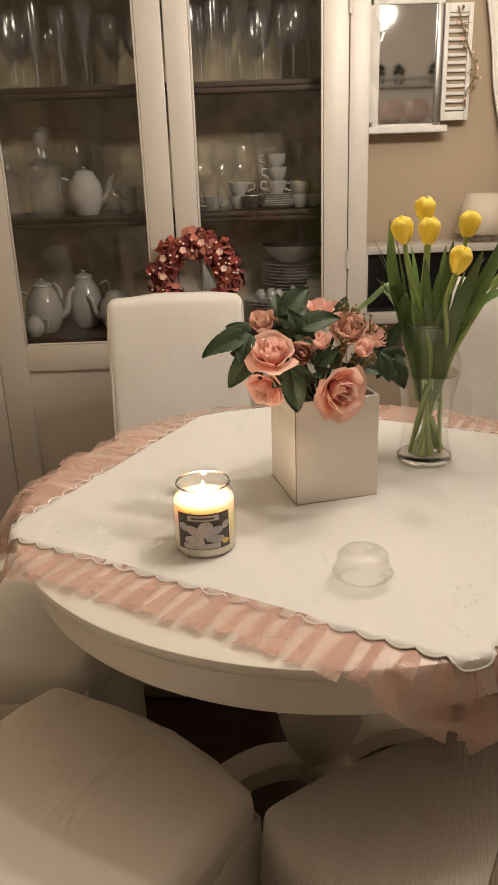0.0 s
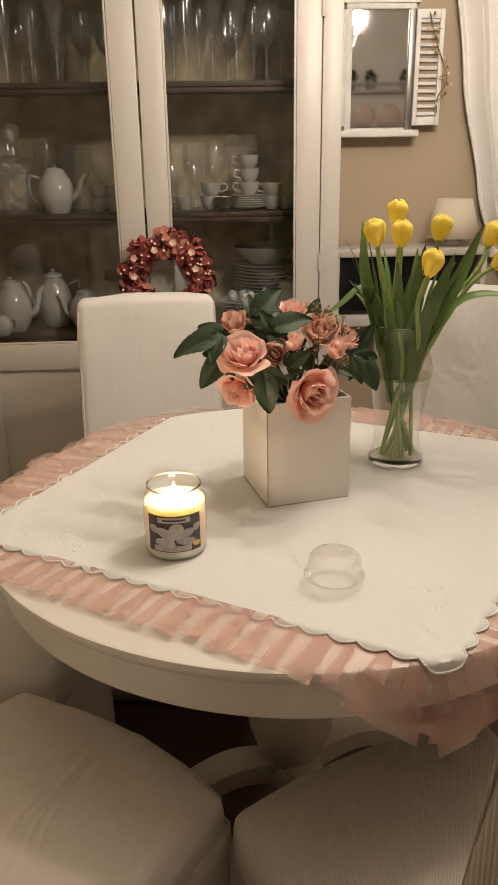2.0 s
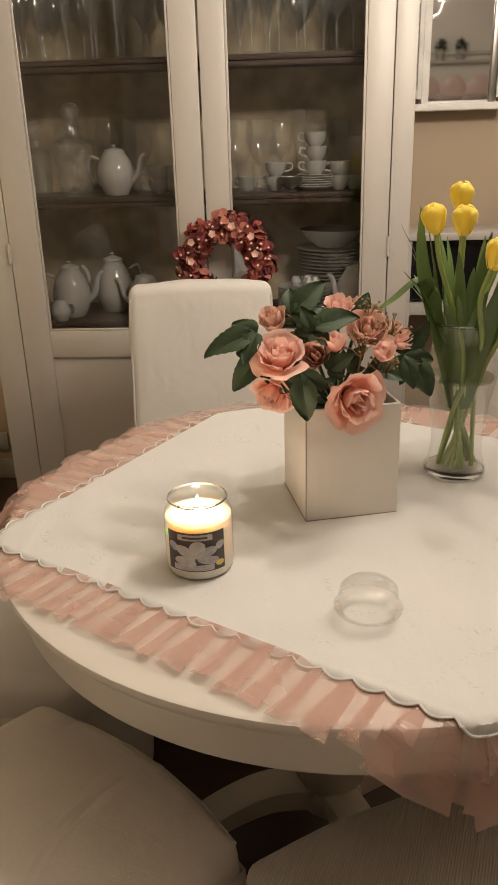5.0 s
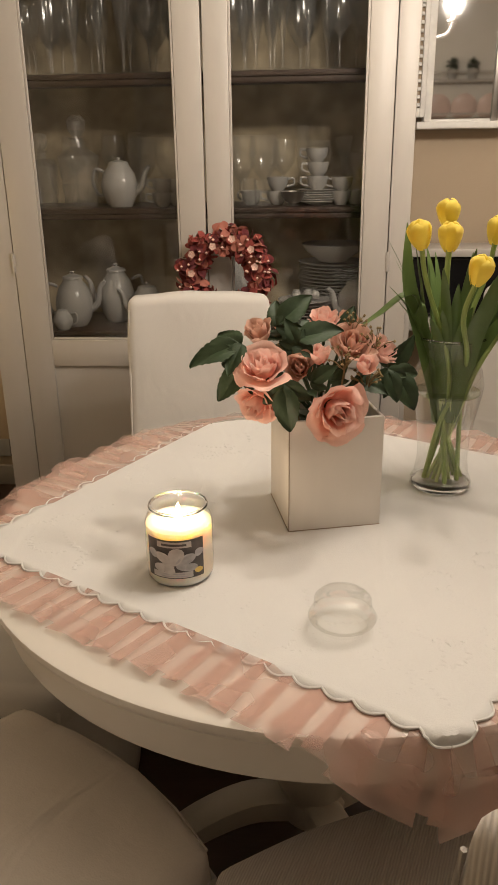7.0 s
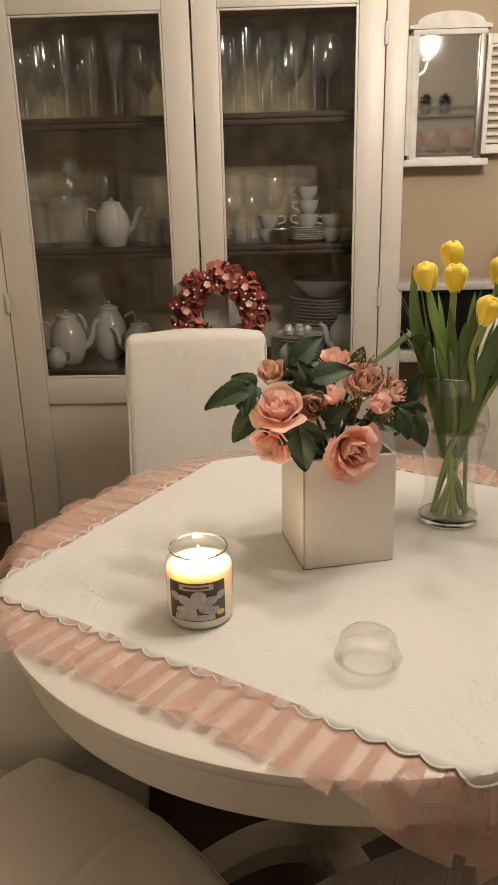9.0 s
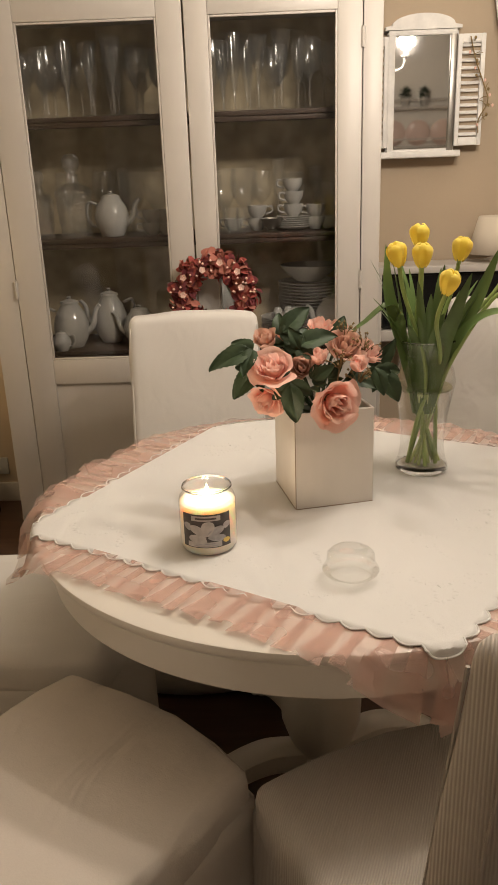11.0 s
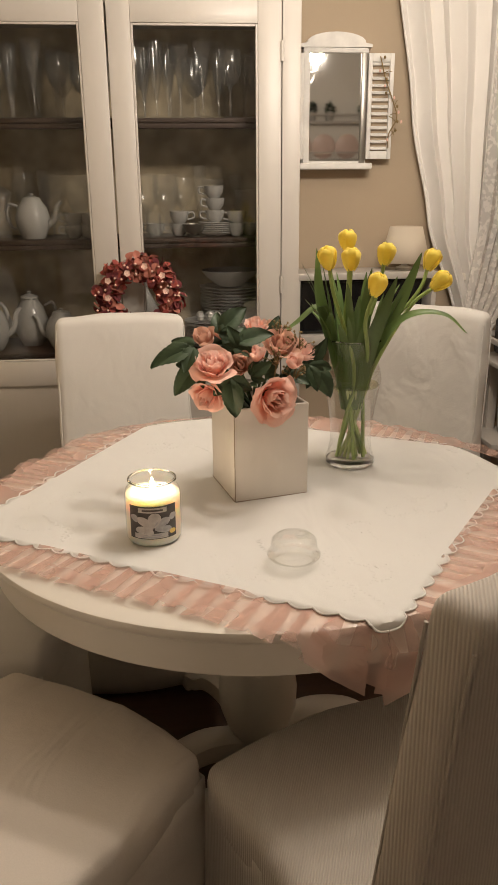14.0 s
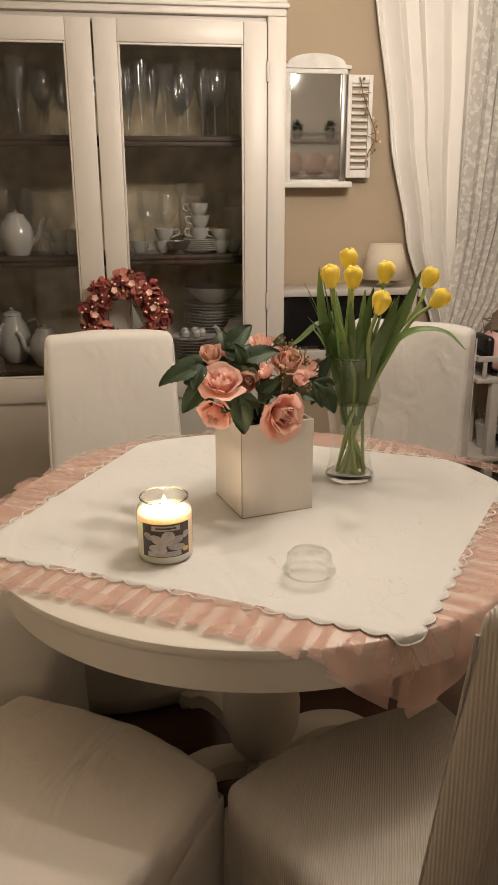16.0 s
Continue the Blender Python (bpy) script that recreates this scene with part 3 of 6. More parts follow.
# embroidered sprays near the corners
rng = random.Random(8)
bm = bmesh.new()
mid = (CW + CF + CE + CN) / 4
SPRAYS = [(c, 0.16) for c in (CW, CF, CE, CN)] + [(CW.lerp(CF, u), 0.13) for u in (0.2, 0.38, 0.56, 0.78)] + [(CF.lerp(CE, u), 0.13) for u in (0.22, 0.45, 0.7)] + [(CN.lerp(CW, u), 0.13) for u in (0.3, 0.6)]
for c, deep in SPRAYS:
    for arc in range(6):
        p = c.lerp(mid, deep + rng.uniform(0.0, 0.16)) + Vector((rng.gauss(0, 0.035), rng.gauss(0, 0.035)))
        head, bend = rng.uniform(0, 6.28), rng.uniform(-0.5, 0.5)
        for k in range(11):
            p = p + Vector((math.cos(head), math.sin(head))) * 0.010
            head += bend
            inside = min((q - o).normalized().cross(p - o) for o, q in ((CW, CF), (CF, CE), (CE, CN), (CN, CW)))
            if inside < 0.03 or math.hypot((p.x - TC.x) / TRX, (p.y - TC.y) / TRY) > 0.95:
                continue
            a, L, W = head + (1 if k % 2 else -1) * 0.9, rng.uniform(0.011, 0.019), rng.uniform(0.005, 0.008)
            ring = []
            for j in range(8):
                t = 2 * math.pi * j / 8
                x, y = L * 0.5 * math.cos(t), W * 0.5 * math.sin(t)
                ring.append(bm.verts.new((p.x + x * math.cos(a) - y * math.sin(a), p.y + x * math.sin(a) + y * math.cos(a), TZ + 0.0038)))
            top = bm.verts.new((p.x, p.y, TZ + 0.0060))
            for j in range(8):
                bm.faces.new((ring[j], ring[(j + 1) % 8], top))
part("embroidery", bm, M_LINEN, cloth, "raised white embroidery")["kind"] = "stuff"

# ---- square box vase ----
bx = thing("flower_box", "square white-painted wooden box holding silk roses", "vase", pose(0, 0, 0.7495))
A0, A1, A3 = Vector((0, 0)), Vector((0.155, 0.037)), Vector((-0.040, 0.150))
e1, e2 = A1.normalized(), Vector((-A1.y, A1.x)).normalized()
S, HB, TH = 0.158, 0.195, 0.006


def wallplate(u0, u1, v0, v1, z0, z1):
    b = cube(u0, u1, v0, v1, z0, z1, 0.0012, 1)
    for v in b.verts:
        p = e1 * v.co.x + e2 * v.co.y
        v.co.x, v.co.y = p.x, p.y
    return b


part("side_panel", wallplate(0, S, 0, TH, 0, HB), M_BOX, bx)
part("side_panel", wallplate(0, S, S - TH, S, 0, HB), M_BOX, bx)
part("side_panel", wallplate(0, TH, TH, S - TH, 0, HB), M_BOX, bx)
part("side_panel", wallplate(S - TH, S, TH, S - TH, 0, HB), M_BOX, bx)
part("bottom", wallplate(TH, S - TH, TH, S - TH, 0.002, 0.008), M_BOX, bx)
part("moss_fill", wallplate(TH, S - TH, TH, S - TH, 0.14, 0.165), mat("dark_foam", (0.03, 0.035, 0.02), 0.9), bx)

# Corner joint line, plus two dark base strips that paint in a shadow line.
M_JOINT_SHADE = mat("brown_joint_and_shade_line", (0.34, 0.26, 0.20), 0.8, vary=0.3, scale=40, bump=0.0)
for u0, u1, v0, v1, z0, z1 in ((-0.0005, 0.0006, -0.0005, 0.0006, 0.001, HB - 0.004), (0.0, S, -0.0010, 0.0006, 0.0, 0.0016), (-0.0010, 0.0006, 0.0, S, 0.0, 0.0016)):
    part("joint_shade", wallplate(u0, u1, v0, v1, z0, z1), M_JOINT_SHADE, bx, "thin dark line of corner joint and painted base shadow")

# ---- candle in a jar ----
JX, JY = -0.160, -0.140
jar = thing("jar_candle", "lit cream candle in a glass jar with a flower label", "candle", pose(JX, JY, 0.7500))
part("jar", lathe([(0, 0), (0.044, 0), (0.049, 0.006), (0.0505, 0.02), (0.0505, 0.089), (0.048, 0.098), (0.0435, 0.103), (0.042, 0.106), (0.0435, 0.110), (0.0435, 0.114), (0.041, 0.116)], 48, cap=False), M_JAR, jar, "clear glass jar")
part("wax", lathe([(0, 0.002), (0.0450, 0.002), (0.0488, 0.008), (0.0488, 0.088), (0.043, 0.0915), (0, 0.090)], 40), M_WAX, jar, "warm cream wax")

# ---- jar lid ----
solo("glass_stopper", lathe([(0.033, 0.001), (0.035, 0.006), (0.035, 0.014), (0.0445, 0.016), (0.046, 0.020), (0.0435, 0.025), (0.038, 0.029), (0.0365, 0.034), (0.0385, 0.042), (0.038, 0.050), (0.032, 0.057), (0.018, 0.0605), (0, 0.061)], 48, cap=False), M_CLEAR, "clear glass stopper with a domed knob, lying on the cloth", "stopper", m=pose(0.078, -0.270, 0.7500) @ Matrix.Diagonal((1, 1, 0.86, 1)))

# ---- chandelier above the table ----
ch = thing("chandelier", "white metal chandelier with three curled arms and lit bulbs", "chandelier", pose(LAMP.x, LAMP.y, 0))
part("rod", tube([(0, 0, 1.98), (0, 0, ZC)], 0.007, 10), M_SHABBY, ch)
part("canopy", lathe([(0, ZC - 0.04), (0.05, ZC - 0.03), (0.055, ZC - 0.001), (0, ZC - 0.001)], 24), M_SHABBY, ch)
part("hub", lathe([(0, 1.93), (0.02, 1.94), (0.03, 1.97), (0.02, 2.0), (0, 2.01)], 20), M_SHABBY, ch)
for k in range(3):
    a = radians(120 * k)
    d = Vector((math.cos(a), math.sin(a), 0))
    pts = curve_pts([d * 0.02 + Vector((0, 0, 1.96)), d * 0.08 + Vector((0, 0, 1.90)), d * 0.17 + Vector((0, 0, 1.91)), d * 0.20 + Vector((0, 0, 1.97))], 8)
    arm = part("arm", tube(pts, 0.006, 8), M_SHABBY, ch)
    part("cup", lathe([(0, 0), (0.03, 0.006), (0.032, 0.012), (0.012, 0.014), (0.011, 0.05), (0, 0.05)], 20, tuple(d * 0.20 + Vector((0, 0, 1.965)))), M_SHABBY, arm)
    ob = part("bulb", lathe([(0.008, 0), (0.018, 0.02), (0.022, 0.04), (0.016, 0.062), (0, 0.075)], 16, tuple(d * 0.20 + Vector((0, 0, 2.016)))), M_LAMPBULB, arm, "glowing bulb")
    ob.visible_shadow = False
    point_lamp("chandelier_light", Vector((LAMP.x, LAMP.y, 0)) + d * 0.20 + Vector((0, 0, 2.055)), LAMP_W / 3, LAMP_COL, 0.04)

# ---- baseboards ----
solo("baseboard_north", cube(XL + 0.016, CX0 - 0.004, YB - 0.016, YB, 0, 0.09, 0.004), M_WHITE, "white painted baseboard", "baseboard", "structure")
solo("baseboard_east", cube(CX1 + 0.01, XR, YB - 0.016, YB, 0, 0.09, 0.004), M_WHITE, "white painted baseboard", "baseboard", "structure")

# ---- window, sill, curtains ----
win = thing("window_1", "dark wooden window with black night panes", "window", pose(0, 0, 0), kind="structure")
for x0, x1, z0, z1 in ((WX0, WX1, WZ0, WZ0 + 0.10), (WX0, WX1, WZ1 - 0.08, WZ1), (WX0, WX0 + 0.08, WZ0 + 0.10, WZ1 - 0.08), (WX1 - 0.08, WX1, WZ0 + 0.10, WZ1 - 0.08), (1.83, 1.91, WZ0 + 0.10, WZ1 - 0.08)):
    part("window_frame", cube(x0, x1, YB + 0.03, YB + 0.09, z0, z1, 0.005), M_BROWN, win)
for x0, x1 in ((WX0 + 0.08, 1.83), (1.91, WX1 - 0.08)):
    part("pane", cube(x0 - 0.004, x1 + 0.004, YB + 0.06, YB + 0.066, WZ0 + 0.096, WZ1 - 0.076), mat("night_glass", (0.004, 0.005, 0.007), 0.05, vary=0.1, bump=0.0), win, "black night-time glass", smooth=False)
solo("sill_1", cube(WX0 - 0.05, WX1 + 0.05, YB - 0.06, YB + 0.03, WZ0 - 0.035, WZ0 - 0.002, 0.006), mat("pale_stone_sill", (0.66, 0.61, 0.53), 0.35, vary=0.15, scale=10, grain=40), "pale stone window sill", "sill", "structure")


def lerp_list(pairs, z):
    """Value at height z from (height, value) pairs, highest first."""
    for (za, a), (zb, b) in zip(pairs, pairs[1:]):
        if z >= zb:
            t = (za - z) / (za - zb)
            t = t * t * (3 - 2 * t) * 0.5 + t * 0.5
            return a + (b - a) * t
    return pairs[-1][1]


def hanging(left, right, folds, depth, y, z1, z0, scallop=0.0, seed=0.0, nx=140, nz=70):
    bm = bmesh.new()
    rows = []
    for j in range(nz + 1):
        z = z1 + (z0 - z1) * j / nz
        a, b = lerp_list(left, z), lerp_list(right, z)
        row = []
        for i in range(nx + 1):
            u = i / nx
            wob = noise.noise(Vector((u * 3, z * 0.6, seed)))
            ph = u * folds * 2 * math.pi + 2.0 * wob
            x = a + (b - a) * (u + 0.010 * math.sin(ph * 2))
            yy = y + depth * (0.55 * math.sin(ph) + 0.35 * math.sin(ph * 0.47 + 1.3) + 0.25 * noise.noise(Vector((u * 9, z * 1.2, seed + 4))))
            if scallop and (i == nx if scallop > 0 else i == 0):
                x += scallop * abs(math.sin(z * math.pi / 0.055))
            row.append(bm.verts.new((x, yy, z)))
        rows.append(row)
    for a, b in zip(rows, rows[1:]):
        for i in range(nx):
            bm.faces.new((a[i], a[i + 1], b[i + 1], b[i]))
    return bm


cur = thing("curtain", "long white cotton curtain swept to one side", "curtain", pose(-0.03, -0.075, 0.01))
bm = hanging([(2.42, 0.76), (2.16, 0.805), (1.6, 0.895), (1.2, 0.985), (0.8, 1.13), (0.02, 1.10)], [(2.42, 1.22), (2.16, 1.235), (1.2, 1.215), (0.8, 1.25), (0.02, 1.28)], 4.5, 0.036, 1.85, 2.42, 0.02, seed=1)
thick(part("drape", bm, M_DRAPE, cur), 0.002)
part("rod", tube([(0.70, 1.86, 2.44), (2.4, 1.86, 2.44)], 0.012, 12), M_SHABBY, cur)
part("hem", tube([(lerp_list([(2.42, 0.76), (2.16, 0.805), (1.6, 0.895), (1.2, 0.985), (0.8, 1.13), (0.02, 1.10)], 2.42 - 0.04 * k), 1.866, 2.42 - 0.04 * k) for k in range(60)], 0.006, 6), M_DRAPE, cur)
lc = thing("lace_curtain", "sheer white lace curtain with flowers, gathered low", "curtain", pose(-0.035, -0.075, 0.01))
LR = [(2.42, 1.61), (2.16, 1.60), (1.70, 1.555), (1.285, 1.50), (0.95, 1.41), (0.80, 1.33), (0.74, 1.27)]
part("lace_panel", hanging([(2.42, 1.20), (2.16, 1.21), (1.2, 1.19), (0.8, 1.15), (0.74, 1.13)], LR, 7, 0.022, 1.815, 2.42, 0.74, 0.013, 7), M_LACE, lc)
part("scalloped_edge", tube([(lerp_list(LR, 2.42 - 0.011 * k) + 0.013 * abs(math.sin((2.42 - 0.011 * k) * math.pi / 0.055)), 1.815, 2.42 - 0.011 * k) for k in range(150)], 0.0035, 5), M_DRAPE, lc)
lc2 = thing("lace_curtain", "sheer white lace curtain with a scalloped edge", "curtain", pose(-0.035, -0.075, 0.01))
L2 = [(2.42, 1.655), (2.0, 1.66), (1.6, 1.69), (1.2, 1.74), (1.0, 1.80)]
part("lace_panel", hanging(L2, [(2.42, 2.30), (1.0, 2.25)], 8, 0.02, 1.815, 2.42, 1.0, -0.013, 11), M_LACE, lc2)
part("scalloped_edge", tube([(lerp_list(L2, 2.42 - 0.011 * k) - 0.013 * abs(math.sin((2.42 - 0.011 * k) * math.pi / 0.055)), 1.815, 2.42 - 0.011 * k) for k in range(129)], 0.0035, 5), M_DRAPE, lc2)

# ---- mirror shaped like a little window ----
mir = thing("window_mirror", "worn white mirror like a small arched window with louvred shutters", "mirror", pose(-0.013, 0, 0.014))
MY = 1.808
part("mirror_glass", cube(0.462, 0.676, MY, MY + 0.004, 1.430, 1.822), M_MIRROR, mir, "silvered mirror glass", smooth=False)
part("backing", cube(0.436, 0.696, MY + 0.005, YB - 0.002, 1.41, 1.834), M_SHABBY, mir)
part("frame_side", cube(0.438, 0.463, MY - 0.012, MY + 0.004, 1.42, 1.834, 0.003), M_SHABBY, mir)
part("frame_side", cube(0.668, 0.690, MY - 0.012, MY + 0.004, 1.42, 1.834, 0.003), M_STEEL, mir)
part("frame_top", cube(0.438, 0.690, MY - 0.013, MY + 0.003, 1.820, 1.838, 0.003), M_SHABBY, mir)
bm = bmesh.new()
pts = [(0.424, 1.839), (0.704, 1.839), (0.704, 1.850)] + [(0.564 + 0.115 * math.cos(a), 1.854 + 0.038 * math.sin(a)) for a in [math.pi * k / 12 for k in range(13)]] + [(0.424, 1.850)]
f0 = [bm.verts.new((x, MY - 0.016, z)) for x, z in pts]
f1 = [bm.verts.new((x, YB - 0.002, z)) for x, z in pts]
bm.faces.new(f0), bm.faces.new(f1[::-1])
for k in range(len(pts)):
    bm.faces.new((f0[k], f0[(k + 1) % len(pts)], f1[(k + 1) % len(pts)], f1[k]))
part("arched_top", bm, M_SHABBY, mir)
part("ledge", cube(0.409, 0.712, MY - 0.05, YB - 0.002, 1.396, 1.420, 0.005), M_SHABBY, mir)
for x0, x1, lean in ((0.691, 0.792, 0.0), (0.339, 0.437, 0.0)):
    sh = part("shutter", cube(x0, x0 + 0.016, MY - 0.022, MY - 0.004, 1.435, 1.818, 0.002), M_SHABBY, mir)
    part("shutter_stile", cube(x1 - 0.016, x1, MY - 0.022, MY - 0.004, 1.435, 1.818, 0.002), M_SHABBY, sh)
    for z0 in (1.435, 1.788):
        part("shutter_rail", cube(x0 + 0.016, x1 - 0.016, MY - 0.021, MY - 0.005, z0, z0 + 0.03, 0.002), M_SHABBY, sh)
    part("shutter_back", cube(x0 + 0.014, x1 - 0.014, MY - 0.006, MY - 0.002, 1.44, 1.812), M_WALL, sh)
    sl = mesh_of("slat", cube(-(x1 - x0) / 2 + 0.017, (x1 - x0) / 2 - 0.017, -0.008, 0.008, -0.0025, 0.0025, 0.001, 1))
    sl.materials.append(M_SHABBY)
    for k in range(13):
        ob = new("slat", sl)
        ob.parent = sh
        ob.matrix_basis = pose((x0 + x1) / 2, MY - 0.015, 1.475 + 0.0255 * k, 40)

rng = random.Random(11)
tw = thing("twig_garland", "thin dry twig with pale buds hung on the shutter", "garland", pose(-0.036, 0, 0.0))
TW = curve_pts([(0.755, MY - 0.035, 1.82), (0.775, MY - 0.045, 1.74), (0.81, MY - 0.04, 1.66), (0.83, MY - 0.035, 1.60), (0.80, MY - 0.035, 1.54), (0.80, MY - 0.035, 1.49)], 8)
part("twig", tube(TW, 0.0022, 6), M_TWIG, tw)
for k in range(9):
    p = TW[2 + k * 4]
    q = p + Vector((rng.uniform(-0.035, 0.035), -0.006, rng.uniform(-0.02, 0.03)))
    part("twiglet", tube([p, (p + q) / 2 + Vector((0, -0.004, 0.004)), q], 0.0014, 5), M_TWIG, tw)
for k in range(12):
    p = TW[min(len(TW) - 1, 1 + k * 3)] + Vector((rng.uniform(-0.02, 0.03), -0.008, rng.uniform(-0.015, 0.015)))
    part("bud", lathe([(0, -0.006), (0.004, -0.003), (0.005, 0.002), (0.003, 0.006), (0, 0.007)], 8, tuple(p)), M_BLOSSOM if k % 2 else M_TWIG, tw)

# ---- white shelf unit with a dark screen, small lamp ----
con = thing("shelf_unit", "low white shelf unit beside the china cabinet", "shelf", pose(0, 0, 0))
part("top_board", cube(0.372, 0.945, 1.60, 1.80, 0.995, 1.022, 0.004), M_WHITE, con)
part("middle_board", cube(0.392, 0.925, 1.61, 1.80, 0.735, 0.775, 0.004), M_WHITE, con)
for x in (0.372, 0.925):
    part("side", cube(x, x + 0.02, 1.605, 1.80, 0.0, 0.995, 0.003), M_WHITE, con)
part("lower_board", cube(0.392, 0.925, 1.61, 1.80, 0.30, 0.33, 0.004), M_WHITE, con)
scr = thing("television", "small black flat screen standing on a white shelf", "television", pose(0, 0, 0.7755))
part("casing", cube(0.395, 0.90, 1.64, 1.68, 0.006, 0.215, 0.006), M_BLACK, scr)
part("screen", cube(0.405, 0.89, 1.636, 1.6395, 0.016, 0.205), mat("black_screen", (0.006, 0.006, 0.007), 0.12, bump=0.0), scr)
part("foot", cube(0.55, 0.78, 1.62, 1.74, 0.0, 0.006, 0.002), M_BLACK, scr)
lamp = thing("table_lamp", "small unlit table lamp with a cream fabric shade", "lamp", pose(0.835, 1.70, 1.0225))
part("base", lathe([(0, 0), (0.035, 0), (0.036, 0.008), (0.012, 0.016), (0.010, 0.05), (0.008, 0.06), (0, 0.06)], 24), M_SHABBY, lamp)
bm = lathe([(0.100, 0.030), (0.064, 0.168)], 40, cap=False)
thick(part("shade", bm, mat("cream_shade_fabric", (0.62, 0.54, 0.43), 0.9, vary=0.05, grain=250, bump=0.08, dist=0.002), lamp), 0.002)

# ---- kitchen trolley and what stands on it ----
cart = thing("trolley", "white wooden trolley with two shelves and a railed top", "trolley", pose(0, 0, 0))
KX0, KX1, KY0, KY1 = 1.19, 1.86, 1.50, 1.76
for x in (KX0 + 0.085, KX1 - 0.085):
    for y in (KY0 + 0.02, KY1 - 0.02):
        part("leg", cube(x - 0.019, x + 0.019, y - 0.019, y + 0.019, 0.0, 0.635, 0.003), M_WHITE, cart)
part("top_shelf", cube(KX0, KX1, KY0, KY1, 0.635, 0.655, 0.004), M_WHITE, cart)
part("lower_shelf", cube(KX0, KX1, KY0 - 0.004, KY1, 0.292, 0.315, 0.004), M_WHITE, cart)
for y in (KY0 + 0.008, KY1 - 0.008):
    part("rail", cube(KX0 - 0.005, KX1 + 0.005, y - 0.009, y + 0.009, 0.727, 0.749, 0.003), M_WHITE, cart)
    for k in range(10):
        x = KX0 + 0.03 + k * (KX1 - KX0 - 0.06) / 9
        part("spindle", cube(x - 0.008, x + 0.008, y - 0.006, y + 0.006, 0.655, 0.727, 0.002), M_WHITE, cart)
for x in (KX0 + 0.004, KX1 - 0.004):
    part("rail", cube(x - 0.009, x + 0.009, KY0 + 0.018, KY1 - 0.018, 0.727, 0.749, 0.003), M_WHITE, cart)
part("caster", lathe([(0, -0.012), (0.02, -0.012), (0.02, 0.012), (0, 0.012)], 16, (1.5, 1.6, 0.02)), M_BLACK, cart)

to = thing("toaster", "pink enamel toaster with vent slots and a wire rack", "toaster", pose(1.375, 1.63, 0.6555))
b = cube(-0.105, 0.125, -0.085, 0.075, 0.012, 0.175, 0.045, 5)
part("body", b, M_PINK, to)
part("base", cube(-0.10, 0.12, -0.08, 0.07, 0.0, 0.014, 0.005), M_BLACK, to)
sl = mesh_of("vent_slot", cube(-0.0022, 0.0022, -0.003, 0.001, -0.018, 0.018))
sl.materials.append(M_BLACK)
for k in range(16):
    ob = new("vent_slot", sl)
    ob.parent = to
    ob.matrix_basis = pose(-0.055 + k * 0.0085, -0.0845, 0.118)
part("end_cap", cube(-0.135, -0.095, -0.08, 0.07, 0.01, 0.165, 0.02, 3), M_BLACK, to)
part("slot_plate", cube(-0.07, 0.09, -0.03, 0.02, 0.172, 0.178, 0.002), M_BLACK, to)
for y in (-0.04, 0.03):
    part("wire_rack", tube([(-0.10, y, 0.176), (-0.115, y, 0.225), (0.125, y, 0.225), (0.11, y, 0.176)], 0.0035, 6), M_STEEL, to)
for x in (-0.11, 0.12):
    part("wire_rack", tube([(x, -0.04, 0.225), (x, 0.03, 0.225)], 0.0035, 6), M_STEEL, to)
for k in range(4):
    x = -0.09 + 0.06 * k
    part("wire_rack", tube([(x, -0.04, 0.225), (x + 0.03, 0.03, 0.225)], 0.0025, 6), M_STEEL, to)
br = thing("bread_maker", "rounded pink kitchen appliance with a dark window", "appliance", pose(1.685, 1.65, 0.6555))
part("body", cube(-0.155, 0.155, -0.10, 0.10, 0.0, 0.285, 0.05, 5), M_PINK, br)
part("window_panel", cube(-0.03, 0.12, -0.104, -0.098, 0.07, 0.19, 0.006), M_BLACK, br)
part("seam_line", cube(-0.150, 0.150, -0.1015, -0.098, 0.222, 0.227), M_BLACK, br)
sl2 = mesh_of("vent_slot", cube(-0.012, 0.012, -0.002, 0.001, -0.0015, 0.0015))
sl2.materials.append(M_BLACK)
for k in range(7):
    ob = new("vent_slot", sl2)
    ob.parent = br
    ob.matrix_basis = pose(-0.115, -0.0995, 0.15 + 0.009 * k)
bxx = thing("black_case", "black box with a pale lid on the trolley shelf", "box", pose(1.50, 1.62, 0.3155))
part("body", cube(-0.13, 0.16, -0.09, 0.10, 0.0, 0.10, 0.012), M_BLACK, bxx)
part("lid", cube(-0.12, 0.15, -0.08, 0.09, 0.10, 0.115, 0.005), M_PORC, bxx)
pot = thing("flower_pot", "white pot with a dark heart and small white flowers", "plant", pose(1.325, 1.64, 0.3155))
part("pot", lathe([(0, 0), (0.045, 0), (0.058, 0.11), (0.055, 0.112), (0.05, 0.10), (0, 0.10)], 28), M_PORC, pot)
bm = bmesh.new()
hp = [(0.021 * (16 * math.sin(t) ** 3) / 16, 0.021 * (13 * math.cos(t) - 5 * math.cos(2 * t) - 2 * math.cos(3 * t) - math.cos(4 * t)) / 16) for t in [2 * math.pi * k / 28 for k in range(28)]]
f0 = [bm.verts.new((x + 0.02, -0.058, z + 0.06)) for x, z in hp]
f1 = [bm.verts.new((x + 0.02, -0.050, z + 0.06)) for x, z in hp]
bm.faces.new(f0), bm.faces.new(f1[::-1])
for k in range(28):
    bm.faces.new((f0[k], f0[(k + 1) % 28], f1[(k + 1) % 28], f1[k]))
part("heart", bm, M_BLACK, pot, "dark heart-shaped tag")
